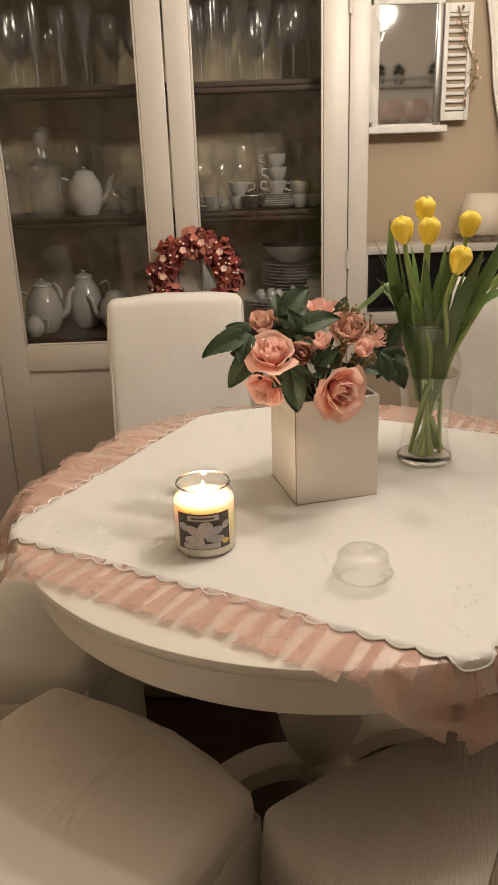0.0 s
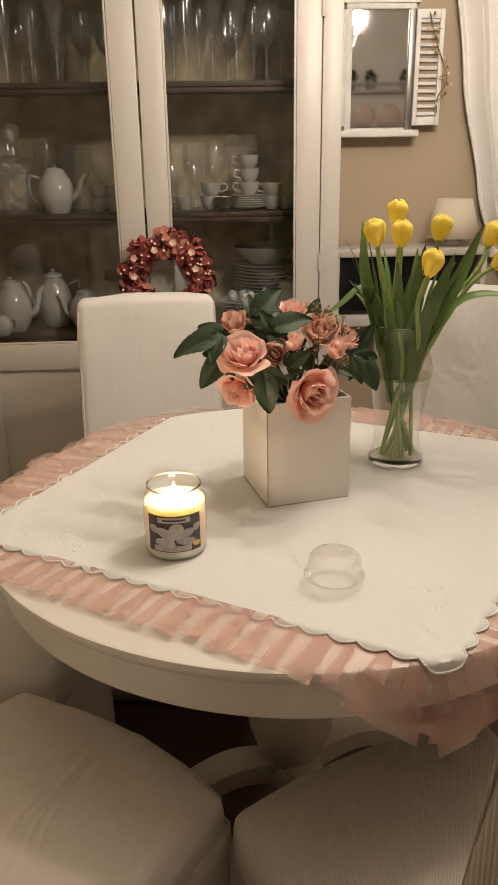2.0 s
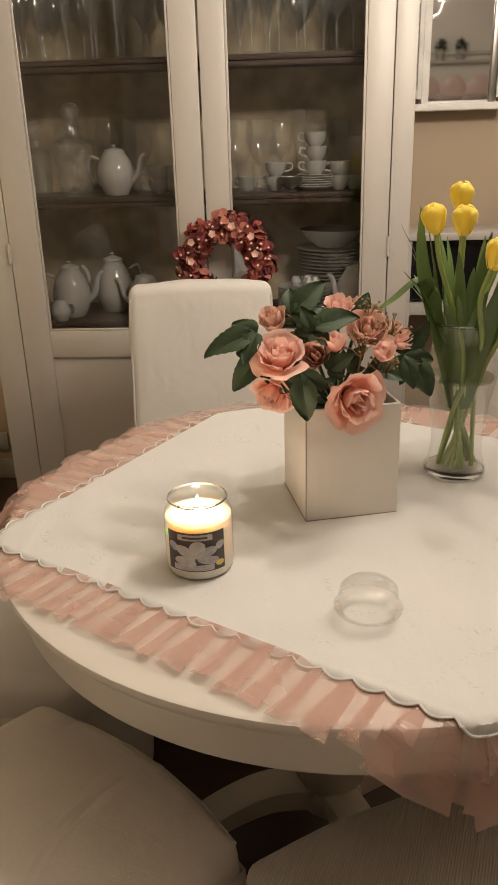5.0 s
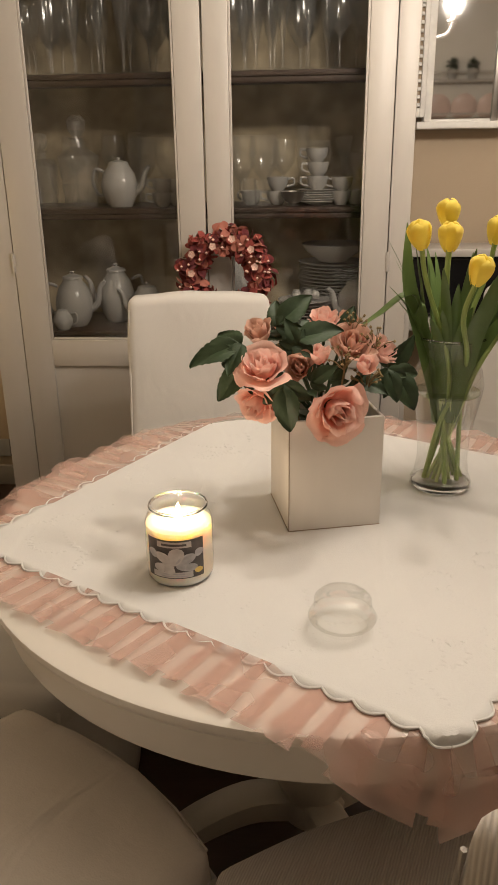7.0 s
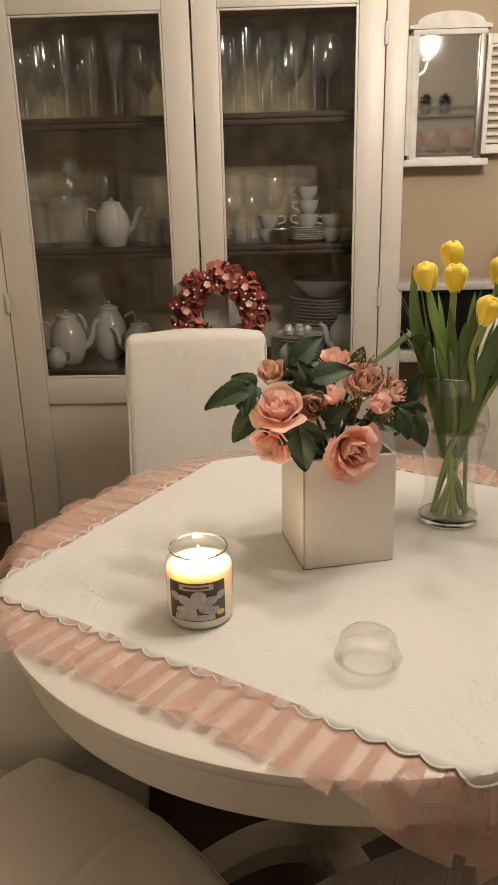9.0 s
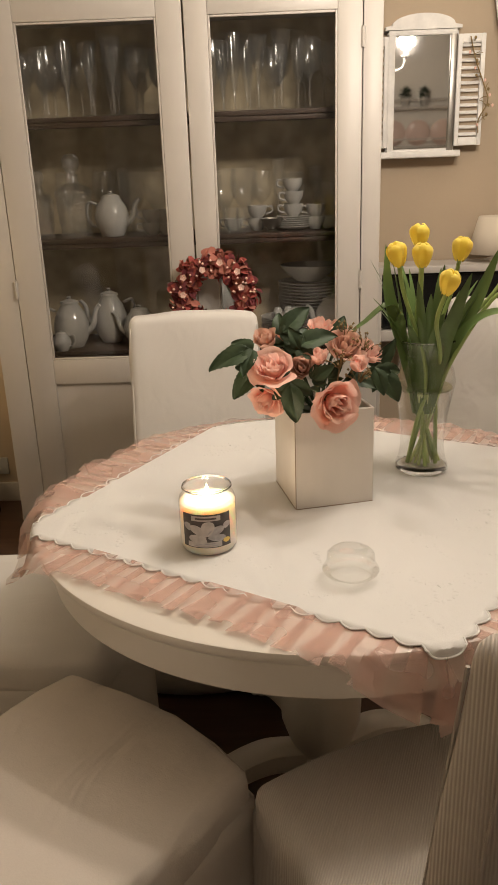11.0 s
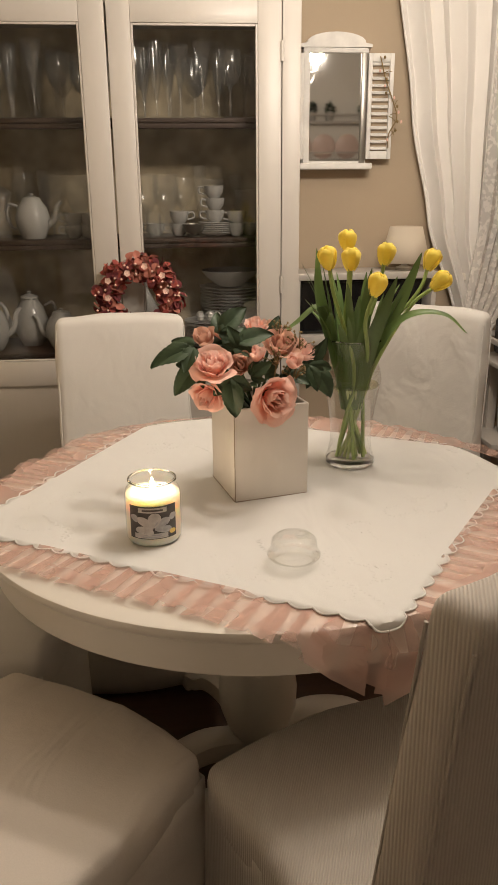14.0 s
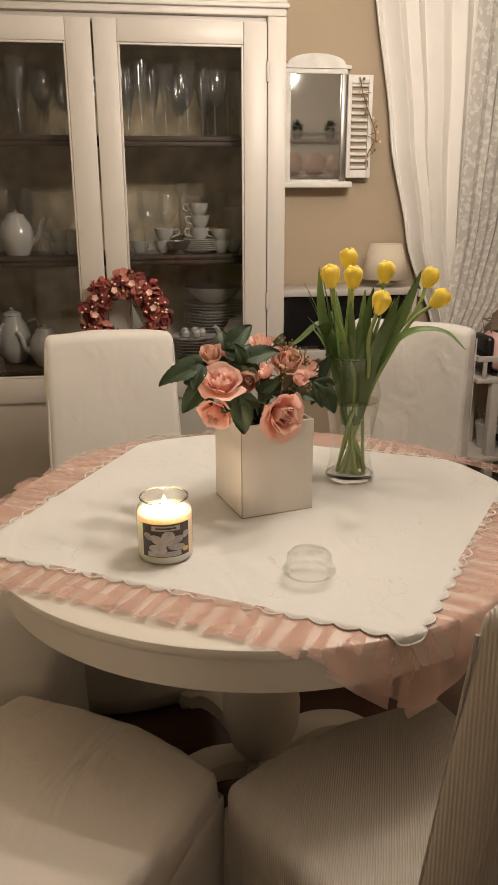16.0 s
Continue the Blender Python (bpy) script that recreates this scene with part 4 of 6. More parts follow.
for k in range(26):
    a, r = rng.uniform(0, 6.28), rng.uniform(0, 0.06)
    bm = bmesh.new()
    c = Vector((r * math.cos(a), r * math.sin(a), 0.135 + rng.uniform(0, 0.05)))
    for j in range(5):
        b = 2 * math.pi * j / 5 + k
        t1, t2 = Vector((math.cos(b - 0.4), math.sin(b - 0.4), 0.4)) * 0.012, Vector((math.cos(b + 0.4), math.sin(b + 0.4), 0.4)) * 0.012
        bm.faces.new([bm.verts.new(c), bm.verts.new(c + t1), bm.verts.new(c + (t1 + t2) * 0.75), bm.verts.new(c + t2)])
    bmesh.ops.remove_doubles(bm, verts=bm.verts, dist=1e-4)
    tube([tuple(c), (c.x * 0.5, c.y * 0.5, 0.10)], 0.0015, 4, bm)
    part("blossom", bm, M_PORC, pot)

# ---- counter with a wooden top and a tied bow ----
cnt = thing("counter_table", "white wooden counter table with an oak top", "table", pose(1.285, 1.05, 0, 0, 0, -32))
part("worktop", cube(-0.01, 0.62, -0.05, 0.45, 0.862, 0.895, 0.006), M_WOOD, cnt)
for x in (0.04, 0.56):
    for y in (0.0, 0.40):
        part("leg", cube(x - 0.032, x + 0.032, y - 0.032, y + 0.032, 0.0, 0.862, 0.004), M_WHITE, cnt)
part("apron", cube(0.072, 0.528, -0.02, 0.005, 0.76, 0.862, 0.003), M_WHITE, cnt)
part("panel", cube(0.072, 0.528, 0.008, 0.02, 0.08, 0.76), M_WHITE, cnt)
bow = thing("fabric_bow", "dusty-pink fabric bow tied round the counter leg", "bow", pose(1.297, 0.985, 0.46, 0, 0, -32))
M_BOW = mat("pink_bow_fabric", (0.56, 0.27, 0.20), 0.9, vary=0.12, scale=20, grain=300, bump=0.2, dist=0.003)
for s in (-1, 1):
    bm = bmesh.new()
    ring = []
    for k in range(17):
        a = 2 * math.pi * k / 16
        for_w = 0.022 + 0.012 * math.sin(a / 2)
        c = Vector((s * 0.035 * (1 - math.cos(a)), -0.025 + 0.015 * math.sin(a), 0.02 * math.sin(a)))
        ring.append((bm.verts.new(c + Vector((0, 0, for_w))), bm.verts.new(c - Vector((0, 0, for_w)))))
    for p, q in zip(ring, ring[1:]):
        bm.faces.new((p[0], q[0], q[1], p[1]))
    thick(part("loop", bm, M_BOW, bow), 0.003)
    pts = curve_pts([(0, -0.03, 0), (s * 0.02, -0.035, -0.06), (s * 0.028, -0.03, -0.14)], 5)
    bm = bmesh.new()
    prev = None
    for k, p in enumerate(pts):
        w = 0.012 + 0.018 * k / len(pts)
        cur_v = [bm.verts.new(p + Vector((x * w, 0.004 * math.sin(x * 5), 0))) for x in (-1, -0.5, 0, 0.5, 1)]
        if prev:
            for i in range(4):
                bm.faces.new((prev[i], prev[i + 1], cur_v[i + 1], cur_v[i]))
        prev = cur_v
    thick(part("tail", bm, M_BOW, bow), 0.002)
part("knot", cube(-0.014, 0.014, -0.05, -0.0, -0.016, 0.016, 0.008, 3), M_BOW, bow)
part("band", cube(-0.036, 0.036, 0.0135, 0.0175, -0.014, 0.014, 0.001, 1), M_BOW, bow)

# ---- lighter beige wall: picture, string of bulbs; corner: bottle, socket ----
pic = thing("framed_picture", "framed picture with a pale moulded frame", "picture", pose(0, 0, 0))
for y0, y1, z0, z1 in ((0.95, 1.50, 1.265, 1.30), (0.95, 1.50, 1.80, 1.835), (0.95, 0.985, 1.30, 1.80), (1.465, 1.50, 1.30, 1.80)):
    part("frame", cube(XL + 0.001, XL + 0.028, y0, y1, z0, z1, 0.006), M_SHABBY, pic)
part("print", cube(XL + 0.001, XL + 0.008, 0.985, 1.465, 1.30, 1.80), mat("brown_print", (0.20, 0.13, 0.07), 0.6, vary=0.4, scale=6), pic)
sg = thing("string_lights", "string of small warm glowing bulbs along the wall", "string lights", pose(0, 0, 0))
wire = curve_pts([(XL + 0.02, 1.58, 1.045), (XL + 0.015, 1.50, 1.03), (XL + 0.02, 1.40, 1.09), (XL + 0.015, 1.25, 1.05), (XL + 0.02, 1.10, 1.12)], 8)
part("wire", tube(wire, 0.002, 5), M_VINE, sg)
for y, z in ((1.585, 1.045), (1.30, 1.06), (1.10, 1.11)):
    ob = part("bulb", lathe([(0, -0.022), (0.012, -0.015), (0.016, 0), (0.012, 0.014), (0.005, 0.022), (0, 0.022)], 14, (XL + 0.035, y, z)), M_BULB, sg, "glowing warm bulb")
    ob.visible_shadow = False
    point_lamp("string_bulb_light", (XL + 0.06, y, z), 0.5, (1.0, 0.74, 0.36), 0.018)
bt = thing("bottle", "black glass bottle standing on the floor", "bottle", pose(-1.295, 1.70, 0))
part("body", lathe([(0, 0.002), (0.043, 0.002), (0.046, 0.01), (0.045, 0.10), (0.037, 0.155), (0.023, 0.205), (0.016, 0.235), (0.015, 0.25)], 28), M_BLACK, bt)
part("cap", lathe([(0, 0.25), (0.019, 0.25), (0.019, 0.298), (0.016, 0.302), (0, 0.302)], 20), M_BLACK, bt)
soc = thing("wall_socket", "white wall socket with a black plug and cord", "socket", pose(-1.275, YB, 0.17))
part("plate", cube(-0.04, 0.04, -0.012, -0.001, -0.04, 0.04, 0.004), M_PORC, soc)
part("plug", cube(-0.075, -0.04, -0.04, -0.012, -0.02, 0.015, 0.006), M_BLACK, soc)
part("cord", tube(curve_pts([(-0.06, -0.04, 0.0), (-0.09, -0.06, -0.02), (-0.10, -0.05, -0.10), (-0.10, -0.04, -0.165)], 8), 0.004, 8), M_BLACK, soc)


# ---- leaves and petals ----
def blade(length, width, fold=0.25, droop=0.2, nu=4, nv=8, notch=0.0):
    """A leaf along +y with its face towards +z."""
    bm = bmesh.new()
    rows = []
    for j in range(nv + 1):
        v = j / nv
        w = width * 0.5 * math.sin(math.pi * min(1, v ** 0.8 * 0.98 + 0.015)) ** 0.75
        row = []
        for i in range(-nu, nu + 1):
            u = i / nu
            row.append(bm.verts.new((u * w, length * v - notch * abs(u) * (1 - v), fold * abs(u) * w - droop * length * v * v + 0.03 * width * math.sin(v * 14 + u * 3) * abs(u))))
        rows.append(row)
    for a, b in zip(rows, rows[1:]):
        for i in range(2 * nu):
            bm.faces.new((a[i], a[i + 1], b[i + 1], b[i]))
    bmesh.ops.remove_doubles(bm, verts=bm.verts, dist=1e-5)
    return bm


def aim(at, along, face=(0, 0, 1)):
    """A pose at a place whose +y runs along and whose +z leans towards face."""
    y = Vector(along).normalized()
    x = y.cross(Vector(face)).normalized()
    z = x.cross(y)
    return Matrix.Translation(at) @ Matrix((x, y, z)).transposed().to_4x4()


ivy = thing("ivy", "trailing ivy with variegated leaves hanging beside the cabinet", "plant", pose(0.05, 0, 0))
IV = curve_pts([(-1.06, 1.50, 2.10), (-1.09, 1.46, 2.02), (-1.13, 1.45, 1.75), (-1.14, 1.47, 1.50), (-1.13, 1.48, 1.38), (-1.15, 1.48, 1.28), (-1.125, 1.49, 1.20), (-1.14, 1.49, 1.13)], 10)
part("vine", tube(IV, 0.0035, 6), M_VINE, ivy)
part("vine", tube(curve_pts([(-1.10, 1.45, 1.95), (-1.16, 1.44, 1.62), (-1.17, 1.45, 1.45), (-1.28, 1.45, 1.40), (-1.31, 1.45, 1.37)], 8), 0.003, 6), M_VINE, ivy)
LV = [mesh_of("leaf", blade(0.060, 0.050, 0.2, d, 3, 7, 0.008)) for d in (0.1, 0.3, 0.5)]
for me in LV:
    me.materials.append(M_IVY)
SHOOT = curve_pts([(-1.10, 1.45, 1.95), (-1.16, 1.44, 1.62), (-1.17, 1.45, 1.45), (-1.22, 1.45, 1.41)], 8)
for k in range(58):
    p = IV[(k * 17) % len(IV)] if k % 3 else SHOOT[(k * 7) % len(SHOOT)]
    side = 1 if k % 2 else -1
    ob = new("leaf", LV[k % 3])
    ob.parent = ivy
    ob.matrix_basis = aim(p + Vector((0.012 * side, -0.012 + rng.uniform(-0.015, 0.015), 0.008)), (side * rng.uniform(0.2, 0.9), rng.uniform(-0.4, 0.1), -1), (rng.uniform(-0.6, 0.6), -1, 0.3)) @ Matrix.Scale(rng.uniform(0.7, 1.1), 4)

# ---- wreath on the cabinet door ----
wr = thing("wreath", "round wreath of dried red petals and pale blossoms", "wreath", pose(-0.228, 1.262, 0.985))
part("ring", tube([(0.105 * math.cos(a), 0, 0.105 * math.sin(a)) for a in [2 * math.pi * k / 40 for k in range(41)]], 0.022, 8), M_TWIG, wr)
rng = random.Random(21)
PV = [mesh_of("petal", blade(0.031, 0.028, f, d, 2, 5)) for f, d in ((0.3, 0.1), (0.5, 0.3), (0.2, -0.2))]
for me in PV:
    me.materials.append(M_WREATH)
M_W2 = [mat("red_petal", (0.30, 0.055, 0.042), 0.8, vary=0.3, scale=30), mat("rust_petal", (0.40, 0.14, 0.10), 0.8, vary=0.3, scale=30), mat("wine_petal", (0.13, 0.02, 0.022), 0.8, vary=0.3, scale=30)]
PVS = []
for me in PV:
    for mt in M_W2:
        c = me.copy()
        c.materials.clear()
        c.materials.append(mt)
        PVS.append(c)
for k in range(290):
    a = rng.uniform(0, 2 * math.pi)
    b = rng.uniform(-0.3, math.pi + 0.3)
    cr = 0.036 + rng.uniform(-0.006, 0.012)
    rad = Vector((math.cos(a), 0, math.sin(a)))
    nrm = rad * math.cos(b) + Vector((0, -1, 0)) * math.sin(b)
    ob = new("petal", PVS[k % 9])
    ob.parent = wr
    tang = Vector((-math.sin(a), 0, math.cos(a))) * rng.uniform(-1, 1) + rad * rng.uniform(-1, 1) + nrm * rng.uniform(0.1, 0.9)
    ob.matrix_basis = aim(rad * 0.108 + nrm * cr - tang.normalized() * 0.018, tang, nrm + Vector((rng.uniform(-0.4, 0.4), rng.uniform(-0.4, 0.4), rng.uniform(-0.4, 0.4))))


bm = bmesh.new()
for k in range(320):
    a, b = rng.uniform(0, 2 * math.pi), rng.uniform(-0.5, math.pi + 0.5)
    rad = Vector((math.cos(a), 0, math.sin(a)))
    nrm = rad * math.cos(b) + Vector((0, -1, 0)) * math.sin(b)
    tang = Vector((rng.gauss(0, 1), rng.gauss(0, 1), rng.gauss(0, 1))) + nrm * 0.8
    join(bm, blade(0.026, 0.022, 0.4, 0.2, 1, 3), aim(rad * 0.108 + nrm * 0.026 - tang.normalized() * 0.010, tang, nrm + Vector((0.1, 0.05, 0.2))))
part("petal_bed", bm, M_WREATH, wr, "crumpled red petals packed tightly")["kind"] = "stuff"


def blossom(r):
    bm = bmesh.new()
    for j in range(5):
        b = blade(r, r * 1.05, 0.3, -0.25, 2, 5)
        bmesh.ops.transform(b, matrix=Matrix.Rotation(2 * math.pi * j / 5, 4, "Z"), verts=b.verts)
        join(bm, b)
    lathe([(0, -0.002), (r * 0.16, 0), (0, r * 0.15)], 8, bm=bm, cap=False)
    return bm


BM = mesh_of("blossom", blossom(0.012))
BM.materials.append(M_BLOSSOM)
BM2 = mesh_of("berry", lathe([(0, -0.005), (0.005, 0), (0, 0.005)], 8, cap=False))
BM2.materials.append(M_BLOSSOM)
for k, a in enumerate((0.35, 0.8, 1.9, 2.5, 3.0, 4.0, 5.3, 1.35)):
    ob = new("blossom", BM)
    ob.parent = wr
    p = Vector((math.cos(a), 0, math.sin(a)))
    ob.matrix_basis = aim(p * (0.10 + 0.02 * (k % 2)) + Vector((0, -0.056, 0)), (math.sin(k), 0, math.cos(k)), (0.2 * math.cos(k), -1, 0.2))
for k in range(44):
    a = rng.uniform(0, 2 * math.pi)
    ob = new("berry", BM2)
    ob.parent = wr
    ob.matrix_basis = pose(math.cos(a) * rng.uniform(0.07, 0.15), -0.048 - rng.uniform(0, 0.012), math.sin(a) * rng.uniform(0.07, 0.15))


# ---- candle details ----
part("wick", tube([(0, 0, 0.088), (0.001, 0, 0.097)], 0.0012, 6), M_BLACK, jar)
ob = part("flame", lathe([(0, 0.094), (0.0035, 0.097), (0.0048, 0.101), (0.0035, 0.108), (0.0012, 0.114), (0, 0.117)], 14), M_FLAME, jar, "small bright flame")
ob.visible_shadow = False
point_lamp("candle_light", (JX, JY, 0.7500 + 0.106), CANDLE_W, (1.0, 0.76, 0.54), 0.006)


def on_jar(poly, lift):
    """A flat outline of (along, up) in metres, bent round the jar's front."""
    bm = bmesh.new()
    vs = []
    R = 0.0507 + lift
    for s, z in poly:
        s, z = s * 1.22, 0.018 + (z - 0.010) * 0.84
        a = -math.pi / 2 + s / 0.0507
        vs.append(bm.verts.new((R * math.cos(a), R * math.sin(a), z)))
    bm.faces.new(vs)
    return bm


def strip_on_jar(s0, s1, z0, z1, lift, n=14):
    bm = bmesh.new()
    R = 0.0507 + lift
    s0, s1, z0, z1 = s0 * 1.22, s1 * 1.22, 0.018 + (z0 - 0.010) * 0.84, 0.018 + (z1 - 0.010) * 0.84
    cols = []
    for k in range(n + 1):
        a = -math.pi / 2 + (s0 + (s1 - s0) * k / n) / 0.0507
        cols.append([bm.verts.new((R * math.cos(a), R * math.sin(a), z)) for z in (z0, z1)])
    for a, b in zip(cols, cols[1:]):
        bm.faces.new((a[0], b[0], b[1], a[1]))
    return bm


M_LAB = mat("dark_label_print", (0.085, 0.075, 0.07), 0.45, vary=0.5, scale=70, grain=200, bump=0.0)
M_LABW = mat("pale_label_print", (0.52, 0.49, 0.47), 0.45, vary=0.2, scale=120, bump=0.0)
M_LABG = mat("grey_label_print", (0.42, 0.41, 0.42), 0.45, vary=0.25, scale=120, bump=0.0)
M_LABY = mat("yellow_label_spot", (0.75, 0.55, 0.15), 0.45, vary=0.1, bump=0.0)
lab = part("label", strip_on_jar(-0.037, 0.037, 0.010, 0.084, 0.0004), M_LAB, jar, "dark label with white flowers", smooth=False)
part("title_band", strip_on_jar(-0.021, 0.021, 0.070, 0.081, 0.0009), M_LABW, lab, smooth=False)
part("text_bar", strip_on_jar(-0.015, 0.015, 0.0735, 0.0775, 0.0014), M_LAB, lab, smooth=False)
part("title_band", strip_on_jar(-0.028, 0.022, 0.012, 0.023, 0.0009), M_LABW, lab, smooth=False)
part("text_bar", strip_on_jar(-0.014, 0.012, 0.0185, 0.0208, 0.0014), M_LABG, lab, smooth=False)
part("text_bar", strip_on_jar(-0.018, 0.016, 0.0145, 0.0160, 0.0014), M_LABG, lab, smooth=False)
for s, z, a, L, W, mt in ((0.0, 0.036, 1.45, 0.034, 0.016, M_LABW), (0.002, 0.036, 0.75, 0.030, 0.014, M_LABG), (0.0, 0.036, 2.3, 0.032, 0.014, M_LABW), (0.0, 0.034, 3.3, 0.026, 0.014, M_LABW), (0.002, 0.034, -0.15, 0.026, 0.013, M_LABG), (-0.002, 0.033, 4.2, 0.014, 0.012, M_LABW), (-0.024, 0.048, 1.9, 0.018, 0.010, M_LABG), (0.027, 0.050, 1.2, 0.016, 0.010, M_LABG)):
    poly = []
    for k in range(14):
        t = k / 14 * 2 * math.pi
        p, q = L * (0.5 - 0.5 * math.cos(t)), W * 0.5 * math.sin(t) * (1.15 - 0.3 * math.cos(t))
        poly.append((s + p * math.cos(a) - q * math.sin(a), z + p * math.sin(a) + q * math.cos(a)))
    part("printed_petal", on_jar(poly, 0.0018 + 0.0002 * abs(math.sin(a))), mt, lab, smooth=False)
part("printed_spot", on_jar([(0.029 + 0.0055 * math.cos(2 * math.pi * k / 16), 0.024 + 0.0055 * math.sin(2 * math.pi * k / 16)) for k in range(16)], 0.0022), M_LABY, lab, smooth=False)

part("rim", lathe([(0.0400, 0.1135), (0.0430, 0.1125), (0.0442, 0.1145), (0.0430, 0.117), (0.0405, 0.1172), (0.0400, 0.1135)], 44, cap=False), M_GLASS, jar)

# ---- tulips in a glass vase ----
VX, VY, VZ = 0.281, 0.205, 0.7500
vase = thing("glass_vase", "clear waisted glass vase half full of water", "vase", pose(VX, VY, VZ))
PROF = [(0.052, 0.0), (0.0565, 0.004), (0.0565, 0.014), (0.050, 0.03), (0.0455, 0.06), (0.0470, 0.095), (0.0535, 0.14), (0.0620, 0.185), (0.0640, 0.200), (0.0600, 0.222), (0.0535, 0.240), (0.0530, 0.252), (0.0570, 0.270), (0.0630, 0.288)]
part("glass_wall", lathe(PROF, 56, cap=False), M_CLEAR, vase, "clear glass wall")
part("thick_base", lathe([(0, 0.001), (0.050, 0.001), (0.0545, 0.005), (0.0545, 0.012), (0.048, 0.0138), (0, 0.0138)], 48), M_GLASS, vase, "thick glass foot")
part("water", lathe([(0, 0.184), (0.058, 0.184), (0.0585, 0.187), (0.058, 0.188), (0, 0.188)], 48), thin_glass("water_surface", (0.86, 0.90, 0.80)), vase, "water surface")
part("rim", lathe([(0.0605, 0.287), (0.0632, 0.2865), (0.0636, 0.289), (0.0620, 0.291), (0.0605, 0.287)], 48, cap=False), M_GLASS, vase)


def cup_petal(R, H, spread, close, bulge=0.78, nu=5, nv=9):
    """One tulip petal standing round the +z axis."""
    bm = bmesh.new()
    rows = []
    for j in range(nv + 1):
        v = j / nv
        r = R * (math.sin(math.pi * (0.06 + bulge * v)) ** 0.6) * (1 - close * max(0, v - 0.55) ** 1.2)
        w = spread * math.sin(math.pi * (0.10 + 0.76 * v)) ** 0.6
        row = []
        for i in range(nu + 1):
            u = 2 * i / nu - 1
            a = u * w
            row.append(bm.verts.new(((r + 0.0015 * u * u) * math.cos(a), (r + 0.0015 * u * u) * math.sin(a), H * math.sin(v * 1.62) - 0.05 * H * u * u * v)))
        rows.append(row)
    for a, b in zip(rows, rows[1:]):
        for i in range(nu):
            bm.faces.new((a[i], a[i + 1], b[i + 1], b[i]))
    return bm


TP = [mesh_of("petal", cup_petal(0.0172, 0.051, 0.80, 0.95, 0.87)), mesh_of("petal", cup_petal(0.0188, 0.049, 0.78, 0.80, 0.87))]
for me in TP:
    me.materials.append(M_TULIP)


def ribbon(ctrl, width, face, fold=0.25, n=9):
    """A long pointed leaf along a curve, its hollow side towards face."""
    pts = curve_pts(ctrl, n)
    bm = bmesh.new()
    rows, f = [], Vector(face).normalized()
    for k, p in enumerate(pts):
        v = k / (len(pts) - 1)
        d = (pts[min(k + 1, len(pts) - 1)] - pts[max(0, k - 1)]).normalized()
        side = d.cross(f).normalized()
        up = side.cross(d)
        w = width * 0.5 * (0.35 + 0.65 * min(1, v * 3)) * (1 - v ** 2.6) ** 0.8 + 0.0006
        rows.append([bm.verts.new(p + side * (u * w) + up * (fold * w * u * u + 0.08 * w * math.sin(9 * v + 2 * u))) for u in (-1, -0.66, -0.33, 0, 0.33, 0.66, 1)])
    for a, b in zip(rows, rows[1:]):
        for i in range(6):
            bm.faces.new((a[i], a[i + 1], b[i + 1], b[i]))
    return bm


